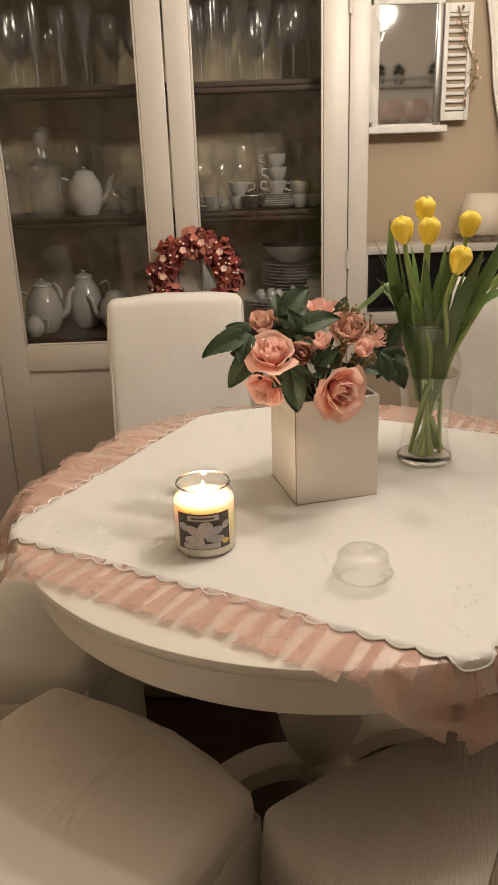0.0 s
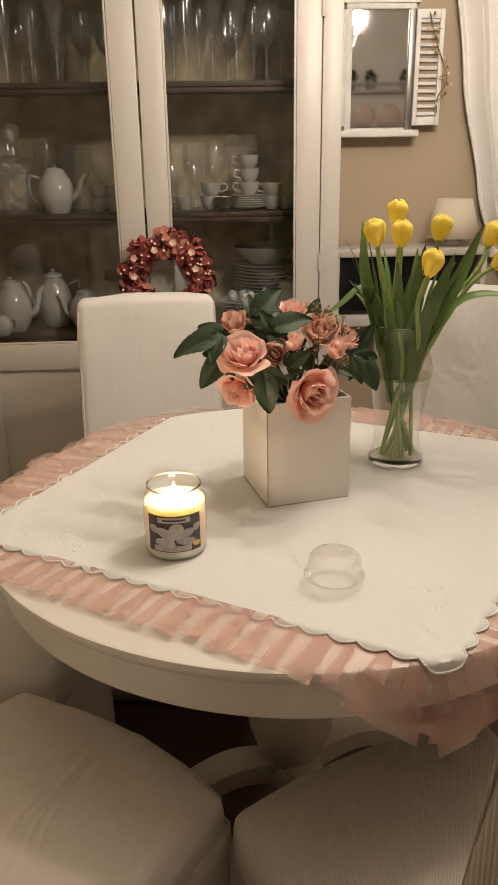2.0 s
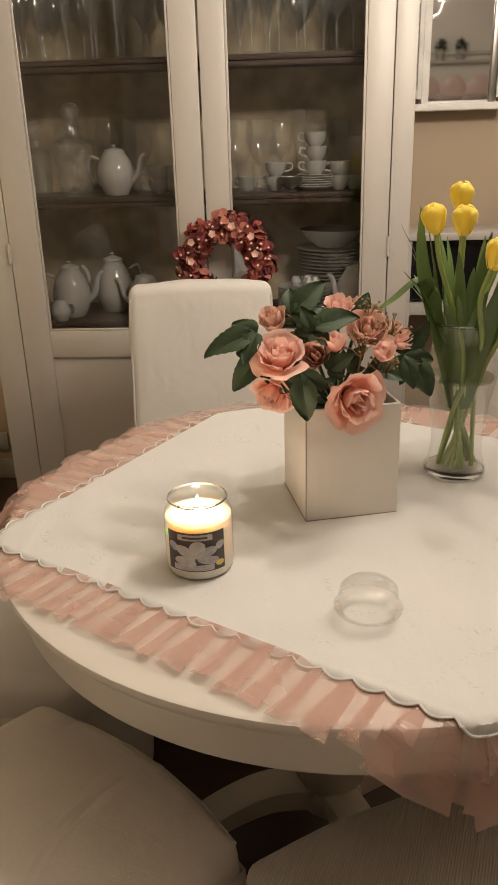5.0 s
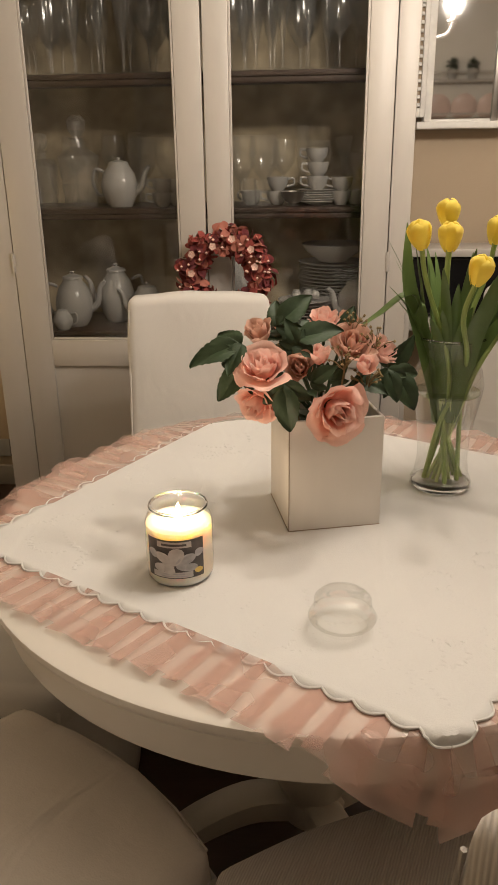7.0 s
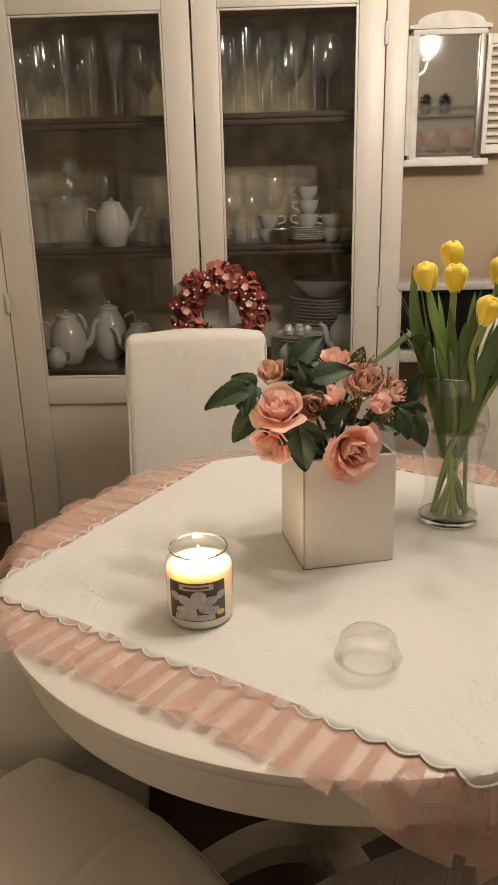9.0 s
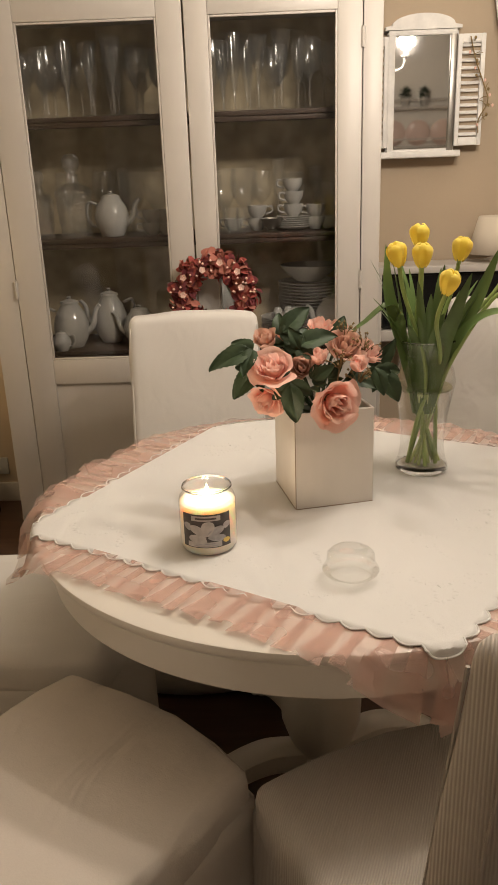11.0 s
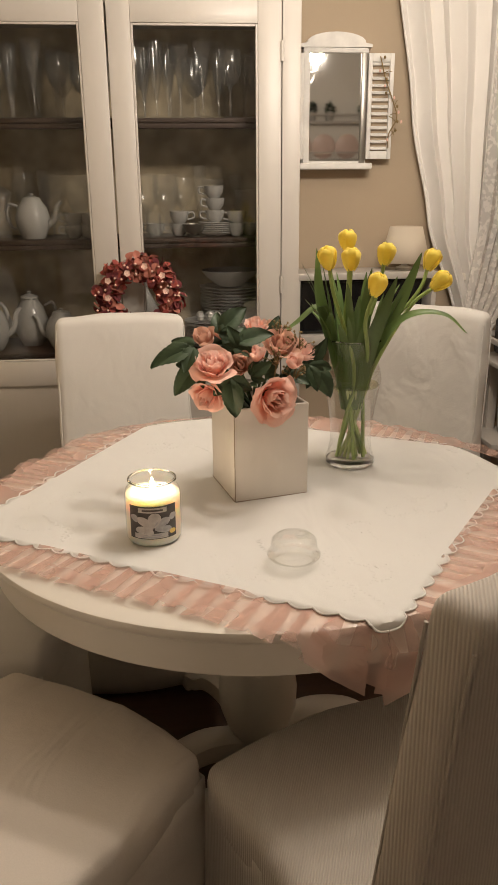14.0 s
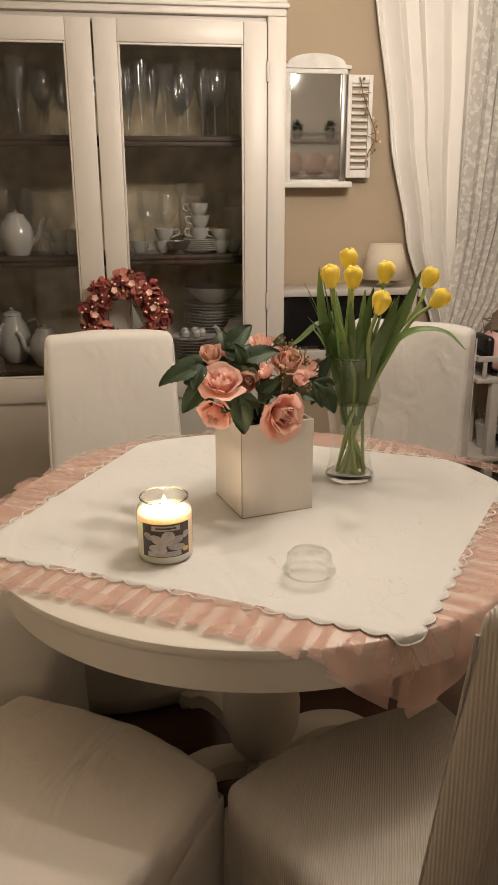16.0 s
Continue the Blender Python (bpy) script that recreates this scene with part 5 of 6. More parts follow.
rng = random.Random(31)
HEADS = (((0.257, 0.185, 1.226), (-0.05, 0.05, 1)), ((0.209, 0.135, 1.198), (-0.22, -0.1, 1)), ((0.254, 0.140, 1.194), (-0.03, -0.15, 1)), ((0.338, 0.195, 1.198), (0.18, 0, 1)), ((0.284, 0.060, 1.153), (0.2, -0.25, 1)), ((0.437, 0.205, 1.185), (0.45, 0.1, 1)), ((0.436, 0.160, 1.150), (0.75, -0.2, 0.7)))
for k, (h, up) in enumerate(HEADS):
    tl = thing("tulip", "yellow tulip on a green stem, standing in the vase", "flower", pose(0, 0, 0), "tulips in the vase")
    h, up = Vector(h), Vector(up).normalized()
    a = 2.4 * k
    foot = Vector((VX + 0.032 * math.cos(a), VY + 0.032 * math.sin(a), VZ + 0.018))
    neck = Vector((VX, VY, VZ + 0.245)) + Vector((h.x - VX, h.y - VY, 0)) * 0.28 + Vector((0.02 * math.cos(a + 3), 0.02 * math.sin(a + 3), 0))
    part("stem", tube(curve_pts([foot, (foot + neck) / 2 + Vector((rng.uniform(-0.01, 0.01), rng.uniform(-0.01, 0.01), 0)), neck, h - up * 0.06, h], 6), 0.0043, 8), M_STEM, tl)
    for j in range(6):
        ob = new("petal", TP[j % 2])
        ob.parent = tl
        ob.matrix_basis = Matrix.Translation(h - up * 0.002) @ up.to_track_quat("Z", "Y").to_matrix().to_4x4() @ pose(0, 0, -0.001 * (j % 2), 0, 4 * (j % 2), 60 * j + 17 * k) @ Matrix.Scale(0.93, 4)
    # leaves round the stem
    for q in range(5):
        b = a + 1.1 + 1.3 * q
        out = Vector((math.cos(b), math.sin(b) * 0.75, 0))
        top = rng.uniform(0.33, 0.46)
        lean = rng.uniform(0.02, 0.09)
        c0 = Vector((VX, VY, VZ))
        ctrl = [c0 + out * 0.024 + Vector((0, 0, 0.13)), c0 + out * 0.034 + Vector((0, 0, 0.18)), c0 + out * 0.046 + Vector((0, 0, 0.25)), c0 + out * (0.05 + lean * 0.5) + Vector((0, 0, 0.25 + (top - 0.25) * 0.65)), c0 + out * (0.05 + lean) + Vector((0, 0, top))]
        part("leaf", ribbon(ctrl, rng.uniform(0.016, 0.029), -out + Vector((0, 0, 0.3))), M_TLEAF, tl)
        if q < 2:
            low = c0 - out * rng.uniform(0.015, 0.034) + Vector((rng.uniform(-0.012, 0.012), rng.uniform(-0.012, 0.012), 0.017))
            part("stalk", tube(curve_pts([low, low * 0.5 + ctrl[1] * 0.5 + Vector((0.004, 0, 0)), ctrl[1]], 5), 0.0034, 7), M_STALK, tl, "pale green stalk under water, its glow put in the colour")
    if k == 1:
        part("leaf", ribbon([(VX - 0.01, VY - 0.01, VZ + 0.12), (VX - 0.045, VY - 0.02, VZ + 0.255), (VX - 0.085, VY - 0.04, VZ + 0.38), (0.187, 0.165, 1.235)], 0.036, (0.5, -1, 0.2)), M_TLEAF, tl)
        part("leaf", ribbon([(VX - 0.02, VY, VZ + 0.18), (VX - 0.045, VY - 0.02, VZ + 0.27), (0.205, 0.17, 1.115), (0.145, 0.15, 1.085), (0.10, 0.14, 1.055)], 0.024, (-0.3, -0.2, 1)), M_TLEAF, tl)
    if k == 3:
        part("leaf", ribbon([(VX + 0.02, VY, VZ + 0.15), (VX + 0.045, VY - 0.02, VZ + 0.27), (0.375, 0.17, 1.13), (0.405, 0.15, 1.225)], 0.034, (-0.4, -1, 0.2)), M_TLEAF, tl)
    if k == 5:
        part("leaf", ribbon([(VX + 0.02, VY - 0.02, VZ + 0.18), (VX + 0.05, VY - 0.03, VZ + 0.28), (0.38, 0.14, 1.095), (0.45, 0.12, 1.10), (0.50, 0.11, 1.06)], 0.024, (0.2, -0.6, 1)), M_TLEAF, tl)
    if k == 4:
        part("leaf", ribbon([(VX + 0.01, VY - 0.03, VZ + 0.15), (VX + 0.02, VY - 0.05, VZ + 0.27), (0.31, 0.10, 1.10), (0.335, 0.08, 1.185)], 0.036, (0, -1, 0.2)), M_TLEAF, tl)


# ---- silk roses in the box ----
def rose_petal(R, H, spread, curl, close, nu=10, nv=10):
    bm = bmesh.new()
    rows = []
    for j in range(nv + 1):
        v = j / nv
        r = R * (0.22 + 0.78 * v ** 0.65) * (1 - close * max(0.0, v - 0.45))
        w = spread * (0.45 + 0.55 * math.sin(math.pi * min(1, 0.15 + 0.62 * v)))
        row = []
        for i in range(nu + 1):
            u = 2 * i / nu - 1
            rim = max(0.0, v - 0.6) / 0.4
            rr = r + curl * rim ** 1.8 * (1 + 0.3 * u) + 0.04 * R * noise.noise(Vector((u * 2 + R * 99, v * 3, H * 50)))
            rr += 0.045 * R * rim * math.sin(u * 6 + R * 40) + 0.015 * R * rim * math.sin(u * 17 + H * 30)
            z = H * (v - 0.20 * u * u * v - 0.05 * v * max(0.0, 1 - 6 * abs(u)) + 0.015 * rim * math.sin(u * 9 + R * 70)) - 0.55 * curl * rim ** 2.5
            row.append(bm.verts.new((rr * math.cos(u * w), rr * math.sin(u * w), z)))
        rows.append(row)
    for a, b in zip(rows, rows[1:]):
        for i in range(nu):
            bm.faces.new((a[i], a[i + 1], b[i + 1], b[i]))
    return bm


# rings of petals: radius, height, spread, curl, count
RINGS = ((0.22, 1.10, 1.7, 0.0, 3), (0.38, 1.12, 1.3, 0.02, 4), (0.58, 1.10, 1.05, 0.05, 5), (0.80, 1.05, 1.05, 0.12, 4), (1.0, 0.92, 1.15, 0.20, 4))
CLOSE = (1.2, 0.85, 0.62, 0.46, 0.36)
PETALS = {}


def petal_mesh(k, m):
    if (k, m.name) not in PETALS:
        R, H, s, c, n = RINGS[k]
        me = mesh_of("petal", rose_petal(R, H, s, c, CLOSE[k]))
        me.materials.append(m)
        PETALS[(k, m.name)] = me
    return PETALS[(k, m.name)]


SILK_LEAF = {}


def toothed(size):
    """A leaf with a toothed rim, a sunken midrib and slanting veins."""
    bm = bmesh.new()
    nu, nv, rows = 6, 22, []
    for j in range(nv + 1):
        v = j / nv
        w = size * 0.30 * math.sin(math.pi * min(1, v ** 0.75 * 0.97 + 0.02)) ** 0.8
        row = []
        for i in range(-nu, nu + 1):
            u = i / nu
            tooth = 1 + (0.13 * ((v * 8) % 1.0 - 0.5) if abs(i) == nu else 0.0)
            vein = 0.012 * size * math.sin((v * 8 - abs(u) * 2.2) * 2 * math.pi) * min(1, abs(u) * 2)
            lift = 0.32 * abs(u) * w - 0.28 * size * v * v + 0.05 * size * math.sin(5 * v + 2.5 * u) * abs(u)
            row.append(bm.verts.new((u * w * tooth, size * v, lift + vein)))
        rows.append(row)
    for a, b in zip(rows, rows[1:]):
        for i in range(2 * nu):
            bm.faces.new((a[i], a[i + 1], b[i + 1], b[i]))
    return bm


def silk_leaf(parent, at, along, face, size):
    """A leaf of three toothed leaflets, the end one largest."""
    y = Vector(along).normalized()
    m = aim(Vector(at) - y * size * 0.5, along, face)
    for share, back, swing in ((0.86, 0.16, 0), (0.58, 0.08, 52), (0.58, 0.08, -52)):
        k = round(size * share, 4)
        if k not in SILK_LEAF:
            me = mesh_of("leaf", toothed(k))
            me.materials.append(M_LEAF)
            SILK_LEAF[k] = me
        ob = new("leaf", SILK_LEAF[k])
        ob.parent = parent
        ob.matrix_basis = m @ pose(0, back * size, 0, 0, 0, swing)


def rose(at, up, R, rings, material, leaves=(), label="peach-pink silk rose with layered petals"):
    at, up = Vector(at), Vector(up).normalized()
    ro = thing("silk_rose", label, "flower", pose(0, 0, 0), "silk roses in the box")
    q = Matrix.Translation(at - up * R * 0.45) @ up.to_track_quat("Z", "Y").to_matrix().to_4x4() @ Matrix.Scale(R, 4)
    for k in range(rings):
        n = RINGS[k][4]
        for j in range(n):
            ob = new("petal", petal_mesh(k, material))
            ob.parent = ro
            ob.matrix_basis = q @ pose(0, 0, 0.02 * (j % 2), 0, rng.uniform(-6, 6 + 4 * k), 360 * j / n + 47 * k + rng.uniform(-16, 16)) @ Matrix.Diagonal((*[rng.uniform(0.90, 1.12)] * 2, rng.uniform(0.88, 1.12), 1))
    base = Vector((0.05, 0.095, 0.915))
    part("stem", tube(curve_pts([at - up * R * 0.45, at - up * R * 1.1, (at + base) / 2 + Vector((0, 0.01, 0)), base], 5), 0.003, 6), M_LEAF, ro)
    part("calyx", lathe([(0, -0.25), (0.14, -0.18), (0.24, 0.02), (0.20, 0.06), (0, 0.0)], 10), M_LEAF, ro).matrix_basis = q
    for lf in leaves:
        silk_leaf(ro, *lf)
    return ro


rose((-0.040, -0.020, 1.038), (-0.10, -0.55, 0.85), 0.040, 5, M_PETAL_R, (((-0.112, 0.0, 1.060), (-1, -0.15, -0.25), (0.1, -0.7, 1), 0.095), ((-0.090, 0.0, 1.013), (-0.75, -0.2, -0.8), (-0.2, -1, 0.6), 0.080)))
rose((0.072, -0.032, 0.976), (0.34, -0.80, -0.05), 0.048, 5, M_PETAL_R, (((-0.004, -0.035, 0.982), (0.1, -0.2, -1), (-0.1, -1, 0.2), 0.082), ((0.048, -0.02, 1.028), (0.7, -0.3, 0.6), (-0.3, -1, 0.5), 0.050)), "large peach-pink silk rose drooping over the box edge")
rose((-0.050, -0.005, 0.978), (-0.45, -0.7, -0.4), 0.034, 5, M_PETAL_R)
rose((0.046, 0.000, 1.052), (0.05, -0.4, 1), 0.028, 3, M_PETAL_R, (((0.036, 0.035, 1.080), (0.9, -0.1, 0.35), (0, -0.8, 1), 0.085),), "half-open peach silk rosebud")
rose((0.116, 0.010, 1.034), (0.1, -0.7, 0.7), 0.031, 3, M_PETAL_R, (), "half-open peach silk rosebud")
rose((0.015, 0.015, 1.030), (-0.1, -0.8, 0.5), 0.031, 4, M_PETAL_D, (((0.004, 0.025, 1.080), (-0.3, -0.2, 0.9), (0.2, -1, 0.5), 0.050),), "dusty brown-pink silk rose")
rose((-0.050, 0.060, 1.074), (-0.3, -0.4, 0.9), 0.030, 4, M_PETAL_D, (((0.000, 0.065, 1.108), (0.6, 0.1, 0.6), (-0.1, -1, 0.7), 0.080),), "dusty brown-pink silk rose")
rose((0.054, 0.100, 1.085), (0.0, -0.3, 1), 0.030, 4, M_PETAL_R)
rose((0.098, 0.060, 1.058), (0.1, -0.6, 0.8), 0.036, 5, M_PETAL_D, (), "dusty brown-pink silk rose")
rose((0.150, 0.095, 1.034), (0.6, -0.4, 0.6), 0.032, 4, M_PETAL_R, (((0.186, 0.060, 0.985), (0.55, -0.2, -0.8), (0.4, -1, 0.3), 0.080), ((0.180, 0.095, 1.030), (0.6, -0.1, 0.7), (0.5, -1, 0.2), 0.070), ((0.165, 0.05, 0.995), (0.3, -0.3, -0.8), (0.2, -1, 0.3), 0.06)))
rose((-0.01, 0.12, 1.075), (-0.2, 0.4, 1), 0.032, 4, M_PETAL_R, (((-0.04, 0.13, 1.06), (-0.8, 0.5, 0.2), (0, 0, 1), 0.08),))
rose((0.09, 0.14, 1.070), (0.2, 0.5, 1), 0.032, 4, M_PETAL_D, (((0.12, 0.16, 1.05), (0.6, 0.7, 0.1), (0, 0, 1), 0.08),), "dusty brown-pink silk rose")
filler = thing("foliage_spray", "dark green silk leaves tucked among the roses", "foliage", pose(0, 0, 0))
part("stalk", tube([(0.05, 0.09, 0.90), (0.05, 0.08, 1.02)], 0.003, 6), M_LEAF, filler)
for at, al, fc, sz in (((-0.05, 0.03, 1.02), (-0.9, -0.4, 0.2), (0, -0.6, 1), 0.06), ((0.03, -0.01, 1.00), (0.2, -0.7, 0.3), (0, -0.5, 1), 0.055), ((0.125, 0.03, 1.00), (0.8, -0.5, -0.1), (0, -0.7, 1), 0.06), ((0.0, 0.09, 1.06), (-0.3, 0.2, 1), (0, -1, 0.4), 0.06), ((0.09, 0.10, 1.08), (0.4, 0.1, 1), (0, -1, 0.4), 0.06), ((-0.02, 0.02, 1.00), (-0.5, -0.6, -0.3), (0, -0.8, 0.8), 0.055), ((0.075, 0.03, 1.02), (0.5, -0.3, 0.8), (-0.2, -1, 0.3), 0.05)):
    silk_leaf(filler, at, al, fc, sz)
for px, pz, py in ((0.005, 1.055, 0.05), (0.10, 1.095, 0.09), (0.085, 1.055, 0.02), (0.135, 1.075, 0.06), (0.12, 1.02, 0.03)):
    sp = thing("sprig", "small brown-gold filler sprig among the roses", "sprig", pose(px, py, pz - 0.03), "filler sprigs")
    bm = bmesh.new()
    for k in range(16):
        d = Vector((rng.uniform(-1, 1), rng.uniform(-1, 0.5), rng.uniform(0.4, 1.6))).normalized() * rng.uniform(0.025, 0.042)
        tube([(0, 0, 0), tuple(d * 0.6 + Vector((0, 0, 0.004))), tuple(d)], 0.0008, 4, bm)
        lathe([(0, -0.003), (0.0028, 0), (0, 0.003)], 6, tuple(d), False, bm)
    part("sprays", bm, M_TWIG, sp)
    part("stalk", tube([(0, 0, 0), (-0.3 * px + 0.012, (0.08 - py) * 0.4, -0.11)], 0.0015, 5), M_TWIG, sp)

# ---- china and glass in the cabinet ----
# Both crystals carry some flat white, painted in for light bent by glass.
M_DIM = thin_glass("crystal", (0.99, 0.99, 0.985), 0.055, 0.55, 0.12, 0.034, 0.15)
M_CUT = thin_glass("cut_crystal", (0.97, 0.97, 0.965), 0.12, 0.6, 0.2, 0.05, 0.22)
GLASS_KINDS = {
    "wine": [(0.034, 0.001), (0.030, 0.004), (0.005, 0.009), (0.0035, 0.03), (0.0035, 0.085), (0.008, 0.095), (0.030, 0.115), (0.040, 0.145), (0.038, 0.185), (0.034, 0.205), (0.0330, 0.2055)],
    "flute": [(0.032, 0.001), (0.028, 0.004), (0.004, 0.009), (0.0035, 0.05), (0.008, 0.075), (0.018, 0.12), (0.0235, 0.175), (0.0235, 0.235), (0.0227, 0.2355)],
    "goblet": [(0.036, 0.001), (0.032, 0.005), (0.006, 0.010), (0.004, 0.03), (0.006, 0.07), (0.022, 0.085), (0.040, 0.115), (0.045, 0.150), (0.041, 0.20), (0.0400, 0.2005)],
    "cone": [(0.033, 0.001), (0.028, 0.004), (0.0045, 0.010), (0.004, 0.07), (0.007, 0.09), (0.014, 0.13), (0.034, 0.225), (0.0330, 0.2255)],
    "tumbler": [(0, 0.002), (0.032, 0.001), (0.034, 0.006), (0.039, 0.115), (0.0382, 0.1155)],
    "coupe": [(0.032, 0.001), (0.005, 0.008), (0.0035, 0.10), (0.02, 0.115), (0.036, 0.14), (0.037, 0.19), (0.0362, 0.1905)],
}
GM = {}
for kind, prof in GLASS_KINDS.items():
    GM[kind] = mesh_of("wine_glass", lathe(prof, 32, cap=False))
    GM[kind].materials.append(M_DIM)
LABELS = {"wine": "clear stemmed wine glass on the cabinet shelf", "flute": "tall clear champagne flute on the shelf", "goblet": "wide clear crystal goblet on the shelf", "tumbler": "clear straight tumbler on the shelf", "cone": "clear cone-shaped sparkling wine glass on the shelf", "coupe": "clear tall-stemmed glass on the shelf"}


def stem_glass(kind, x, y, z, s=1.0):
    ob = new("tumbler" if kind == "tumbler" else "wine_glass", GM[kind])
    ob.matrix_basis = pose(x, y, z, 0, 0, rng.uniform(0, 360)) @ Matrix.Scale(s, 4)
    tagged(ob, LABELS[kind], "glass", "glasses in the cabinet")


Z1, Z2, Z3 = SH[2] + 0.001, SH[1] + 0.001, SH[0] + 0.001
for row, (y, kinds) in enumerate(((1.46, ("goblet", "wine", "goblet", "flute", "cone", "cone", "wine")), (1.55, ("flute", "goblet", "flute", "cone", "flute")), (1.66, ("wine", "flute", "cone", "wine")))):
    x, k = -0.93 + 0.02 * row, row
    while x < 0.25:
        stem_glass(kinds[k % len(kinds)], x + rng.uniform(-0.006, 0.006), y + rng.uniform(-0.010, 0.010), Z1, rng.uniform(0.98, 1.10))
        x += rng.uniform(0.070, 0.088) + 0.012 * row
        k += 1
for kind, x, y, s in (("goblet", -0.532, 1.56, 1.08), ("goblet", -0.442, 1.58, 1.08), ("goblet", -0.195, 1.52, 1.09), ("goblet", -0.122, 1.54, 1.09), ("flute", 0.005, 1.66, 1.05), ("tumbler", -0.90, 1.62, 1.3), ("tumbler", 0.19, 1.60, 1.4), ("cone", 0.145, 1.66, 0.95), ("wine", -0.36, 1.64, 1.0), ("tumbler", -0.50, 1.47, 0.8), ("wine", -0.80, 1.70, 1.1), ("wine", -0.66, 1.70, 1.1), ("wine", -0.25, 1.66, 1.05), ("goblet", 0.06, 1.68, 1.0), ("wine", -0.06, 1.63, 1.0), ("flute", -0.58, 1.68, 1.0), ("tumbler", -0.17, 1.47, 0.75), ("tumbler", -0.125, 1.48, 0.7)):
    stem_glass(kind, x, y, Z2, s)
for x, y, w, h in ((-0.735, 1.51, 0.066, 0.165), (-0.862, 1.52, 0.050, 0.135)):
    dc = thing("decanter", "cut-crystal decanter with a faceted stopper", "decanter", pose(x, y, Z2))
    b = lathe([(0, 0), (0.80 * w, 0)] + [(w * (0.82 + 0.18 * j / 13), h * (0.03 + 0.94 * j / 13)) for j in range(14)] + [(0.72 * w, h * 1.06), (0.34 * w, h * 1.14), (0.30 * w, h * 1.28), (0.42 * w, h * 1.31), (0, h * 1.31)], 32, cap=False)
    for i, v in enumerate(b.verts):
        ring, spoke = divmod(i, 32)
        if 2 <= ring < 16:
            k = (1.025 if (ring // 2 * 2 + spoke) % 4 < 2 else 0.975) * (1 + 0.07 * math.cos(4 * (2 * math.pi * spoke / 32 + 0.78)))
            v.co.x, v.co.y = v.co.x * k, v.co.y * k
    part("body", b, M_CUT, dc, "diamond-cut crystal body", smooth=False)
    part("stopper", lathe([(0, h * 1.31), (0.22 * w, h * 1.34), (0.46 * w, h * 1.46), (0.48 * w, h * 1.62), (0.30 * w, h * 1.72), (0, h * 1.73)], 8), M_CUT, dc, smooth=False)


def teapot(x, y, z, r, h, rz, tall=False, label="white porcelain teapot with a lid"):
    tp = thing("teapot", label, "teapot", pose(x, y, z, 0, 0, rz))
    prof = [(0, 0), (0.62 * r, 0), (0.66 * r, 0.02 * h), (0.95 * r, 0.28 * h), (r, 0.45 * h), (0.85 * r, 0.68 * h), (0.55 * r, 0.84 * h), (0.52 * r, 0.87 * h), (0, 0.87 * h)]
    if tall:
        prof = [(0, 0), (0.58 * r, 0), (0.64 * r, 0.02 * h), (0.88 * r, 0.16 * h), (r, 0.36 * h), (0.97 * r, 0.50 * h), (0.78 * r, 0.70 * h), (0.52 * r, 0.82 * h), (0.46 * r, 0.86 * h), (0, 0.87 * h)]
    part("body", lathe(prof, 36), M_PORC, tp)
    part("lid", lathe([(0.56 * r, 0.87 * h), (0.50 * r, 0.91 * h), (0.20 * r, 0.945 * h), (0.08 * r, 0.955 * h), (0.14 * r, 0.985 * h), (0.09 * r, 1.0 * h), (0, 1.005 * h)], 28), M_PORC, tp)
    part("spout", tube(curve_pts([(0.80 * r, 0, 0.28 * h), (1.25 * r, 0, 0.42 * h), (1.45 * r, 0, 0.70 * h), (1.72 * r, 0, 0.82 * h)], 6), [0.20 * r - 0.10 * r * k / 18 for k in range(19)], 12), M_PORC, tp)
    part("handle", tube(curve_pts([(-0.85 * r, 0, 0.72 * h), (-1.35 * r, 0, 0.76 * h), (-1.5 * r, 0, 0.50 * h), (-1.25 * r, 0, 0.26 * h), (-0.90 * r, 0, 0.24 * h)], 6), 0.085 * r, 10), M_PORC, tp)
    return tp


teapot(-0.790, 1.50, Z3, 0.066, 0.190, 0, True, "tall white porcelain coffee pot with a lid")
teapot(-0.655, 1.58, Z3, 0.064, 0.205, 200, True, "white porcelain coffee pot with a brass knob")
teapot(-0.530, 1.50, Z3, 0.062, 0.15, 170)
teapot(-0.815, 1.430, Z3, 0.034, 0.075, 180, False, "small white porcelain sugar pot")
teapot(0.195, 1.50, Z3, 0.070, 0.17, 215)
teapot(-0.600, 1.50, Z2, 0.062, 0.155, -8, False, "white porcelain teapot with a silver rim")
tagged(solo("white_vase", lathe([(0, 0), (0.04, 0), (0.075, 0.08), (0.08, 0.13), (0.05, 0.19), (0.035, 0.22), (0.045, 0.25), (0.042, 0.25), (0.03, 0.22), (0, 0.2)], 32, cap=False), M_PORC, "round white porcelain vase on the lower shelf", "vase", m=pose(-0.24, 1.50, Z3)))

CUP = mesh_of("bowl", lathe([(0, 0), (0.018, 0), (0.020, 0.004), (0.032, 0.020), (0.036, 0.045), (0.0345, 0.045), (0.030, 0.02), (0, 0.006)], 24, cap=False))
HND = mesh_of("handle", tube(curve_pts([(0.034, 0, 0.038), (0.052, 0, 0.040), (0.054, 0, 0.022), (0.030, 0, 0.014)], 5), 0.0035, 8))
SAU = mesh_of("saucer", lathe([(0, 0.002), (0.03, 0.0), (0.055, 0.008), (0.062, 0.013), (0.061, 0.0145), (0.05, 0.010), (0, 0.006)], 32, cap=False))
PLA = mesh_of("plate", lathe([(0, 0.0), (0.07, 0.0), (0.085, 0.006), (0.118, 0.014), (0.120, 0.016), (0.117, 0.0165), (0.08, 0.009), (0, 0.004)], 40, cap=False))
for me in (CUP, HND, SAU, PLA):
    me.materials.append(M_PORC)


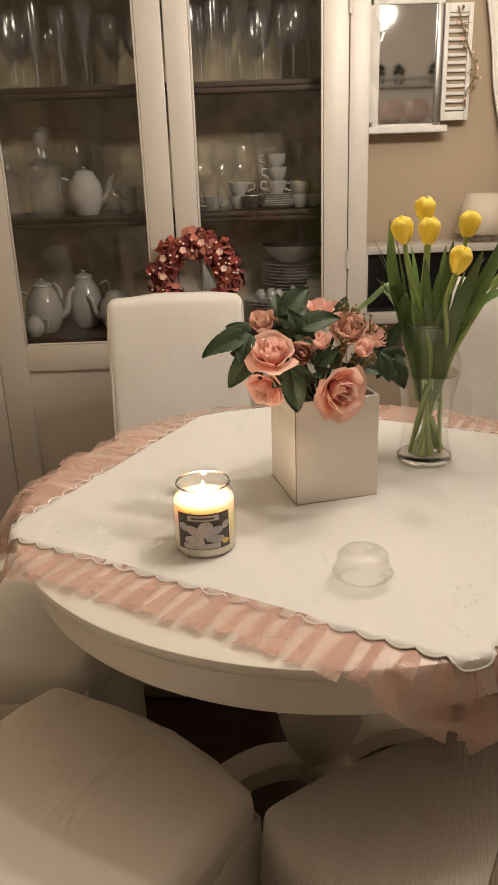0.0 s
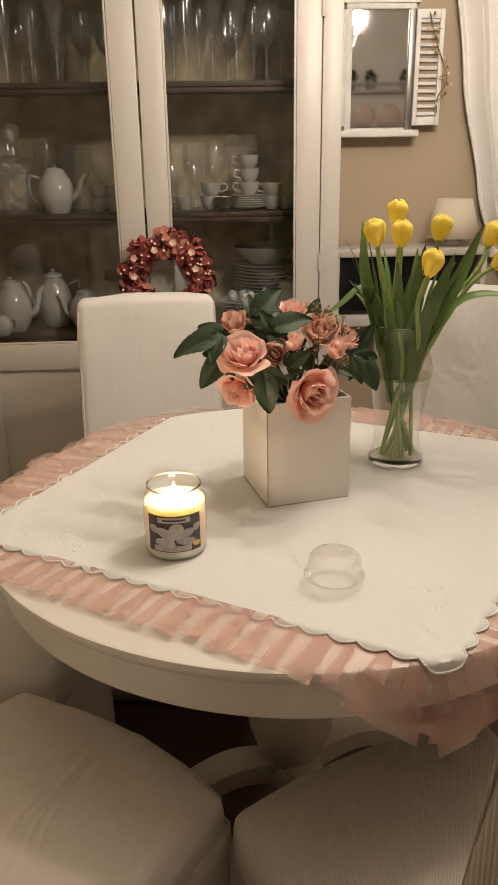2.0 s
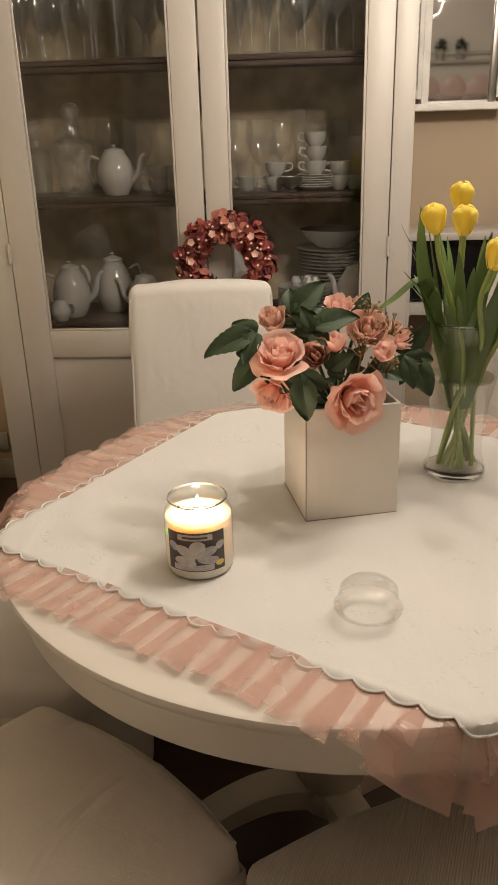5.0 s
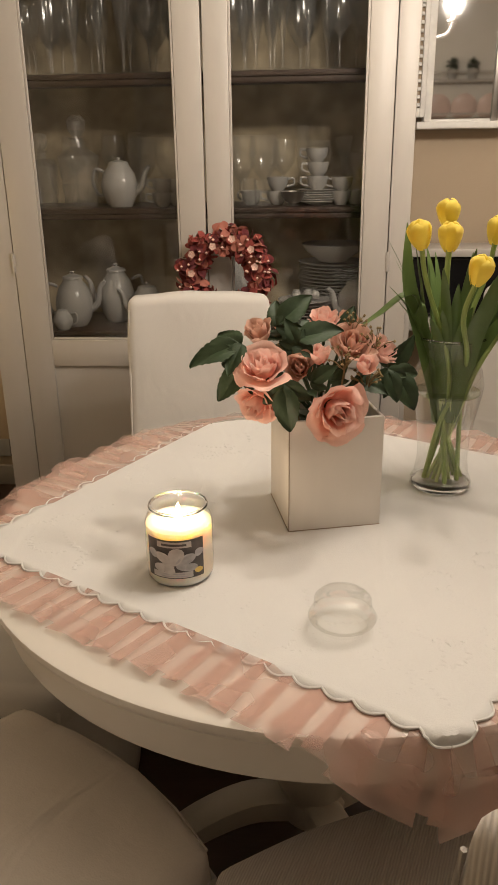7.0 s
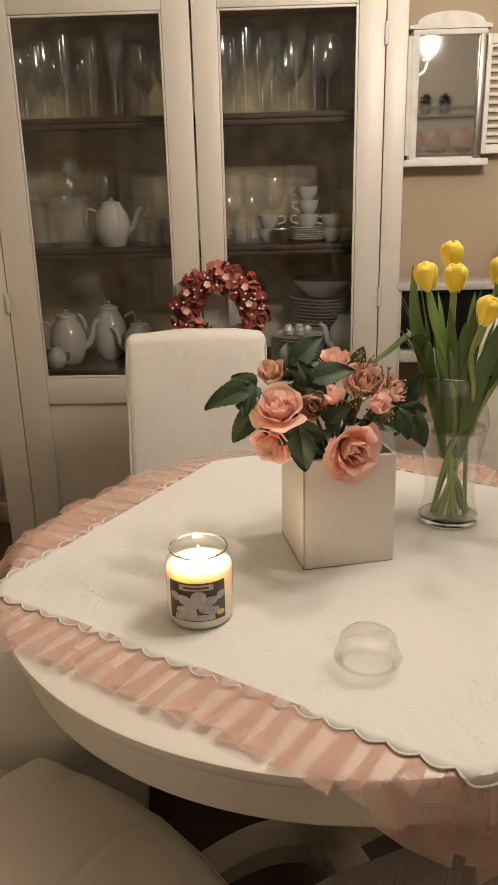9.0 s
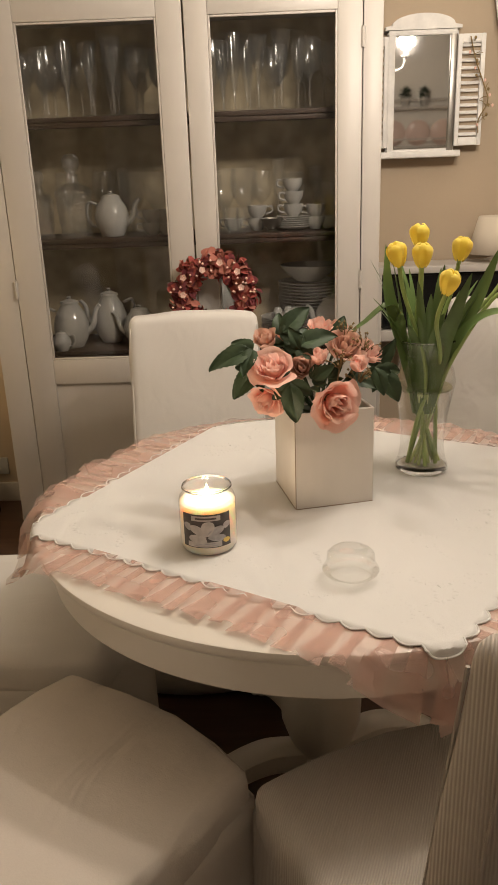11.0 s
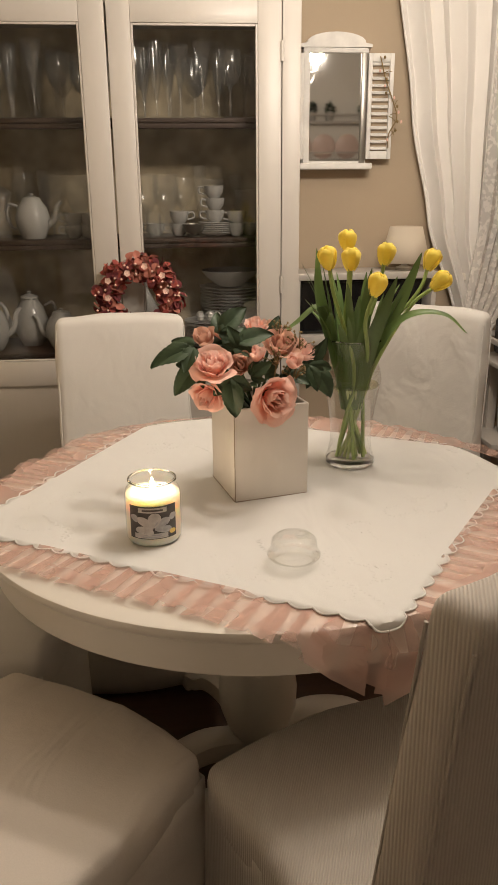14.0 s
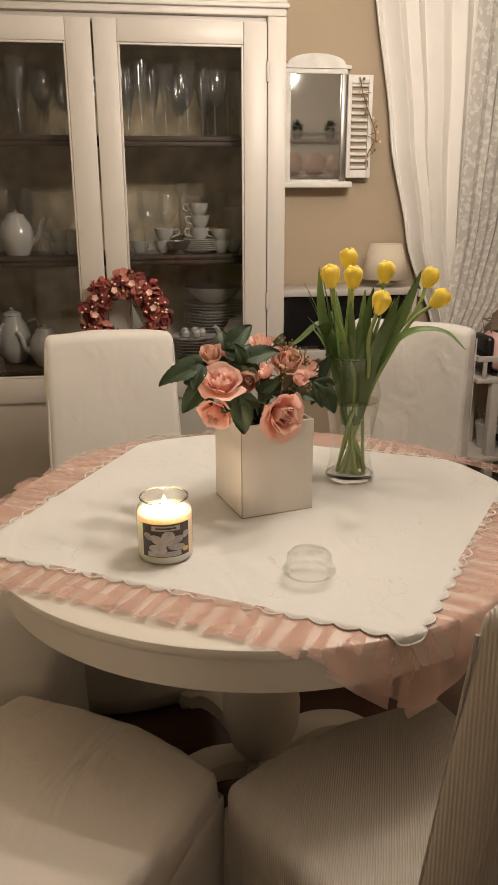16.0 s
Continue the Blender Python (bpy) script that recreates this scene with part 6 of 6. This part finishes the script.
def cup(x, y, z, rz, tilt=0):
    c = thing("cup", "white porcelain cup with a thin handle", "cup", pose(x, y, z, tilt, 0, rz), "cups in the cabinet")
    for n, me in (("bowl", CUP), ("handle", HND)):
        new(n, me).parent = c


for x, y, z, r in ((-0.076, 1.52, Z2 + 0.0435, 10), (-0.078, 1.52, Z2 + 0.001, 170), (-0.165, 1.55, Z2, 150), (0.054, 1.51, Z2 + 0.046, 190), (0.055, 1.51, Z2 + 0.0885, 200), (0.052, 1.51, Z2 + 0.131, 170), (0.132, 1.51, Z2, 180), (0.134, 1.51, Z2 + 0.042, 190), (0.182, 1.53, Z2, 30), (-0.455, 1.49, Z2, 190), (-0.405, 1.50, Z2, 0), (-0.453, 1.49, Z2 + 0.042, 170), (-0.405, 1.50, Z2 + 0.042, 20)):
    cup(x, y, z, r)
for k in range(6):
    tagged(new("saucer", SAU), "white porcelain saucer in a stack", "saucer", "stacked saucers").matrix_basis = pose(0.054, 1.51, Z2 + 0.0072 * k)
for k in range(17):
    tagged(new("plate", PLA), "white dinner plate in a stack", "plate", "stacked plates").matrix_basis = pose(0.115 + 0.002 * math.sin(5 * k), 1.63, Z3 + 0.0118 * k)
for k in range(9):
    ob = tagged(new("plate", PLA), "white side plate in a stack", "plate", "stacked plates")
    ob.matrix_basis = pose(0.018, 1.475, Z3 + 0.0108 * k) @ Matrix.Scale(0.76, 4)
solo("serving_bowl", lathe([(0, 0), (0.05, 0), (0.06, 0.008), (0.095, 0.035), (0.112, 0.06), (0.109, 0.061), (0.09, 0.037), (0, 0.012)], 40, cap=False), M_PORC, "wide white serving bowl on the plates", "bowl", m=pose(0.115, 1.63, Z3 + 0.205))
solo("silver_bowl", lathe([(0, 0), (0.02, 0), (0.012, 0.008), (0.03, 0.018), (0.042, 0.045), (0.040, 0.0455), (0.028, 0.02), (0, 0.014)], 28, cap=False), M_STEEL, "small footed silver bowl", "bowl", m=pose(-0.024, 1.475, Z2))
for k in range(5):
    a = 1.26 * k
    solo("porcelain_pot", lathe([(0, 0), (0.012, 0.002), (0.016, 0.016), (0.010, 0.028), (0, 0.03)], 14), M_PORC, "small white porcelain pot on the plates", "pot", m=pose(0.018 + 0.035 * math.cos(a), 1.475 + 0.03 * math.sin(a), Z3 + 0.098))

# ---- shelves on the far wall, seen in the mirror ----
for z in (1.58, 1.93):
    ws = thing("wall_shelf", "white wall shelf with a front rail", "shelf", pose(1.75, YF, z))
    part("board", cube(-0.70, 0.55, 0.0, 0.20, -0.025, 0.0, 0.004), M_WHITE, ws)
    part("rail", cube(-0.70, 0.55, 0.185, 0.198, 0.05, 0.065, 0.003), M_WHITE, ws)
    for x in (-0.68, 0.53):
        part("bracket", cube(x - 0.012, x + 0.012, 0.0, 0.198, 0.0, 0.065, 0.003), M_WHITE, ws)
M_PP = mat("pink_glaze", (0.74, 0.58, 0.52), 0.25, vary=0.1, bump=0.0)
for k in range(5):
    p = tagged(new("plate", PLA.copy()), "pink glazed plate standing on the wall shelf", "plate", "plates on the wall shelf")
    p.data.materials.clear()
    p.data.materials.append(M_PP)
    p.matrix_basis = pose(1.22 + 0.24 * k, YF + 0.045, 1.58 + 0.118, 78)
for k, x in enumerate((1.32, 1.50, 1.84, 2.06)):
    fp = thing("flower_pot", "small white pot with a dark round plant", "plant", pose(x, YF + 0.10, 1.9305))
    part("pot", lathe([(0, 0), (0.035, 0), (0.048, 0.09), (0.044, 0.09), (0, 0.08)], 20), M_PORC, fp)
    bm = bmesh.new()
    for j in range(60):
        d = Vector((rng.gauss(0, 1), rng.gauss(0, 1), rng.gauss(0.4, 1))).normalized()
        join(bm, blade(0.05, 0.03, 0.2, 0.2, 1, 3), aim(Vector((0, 0, 0.12)) + d * 0.02, d, (0.1, 0.3, 1)))
    part("foliage", bm, M_LEAF, fp)
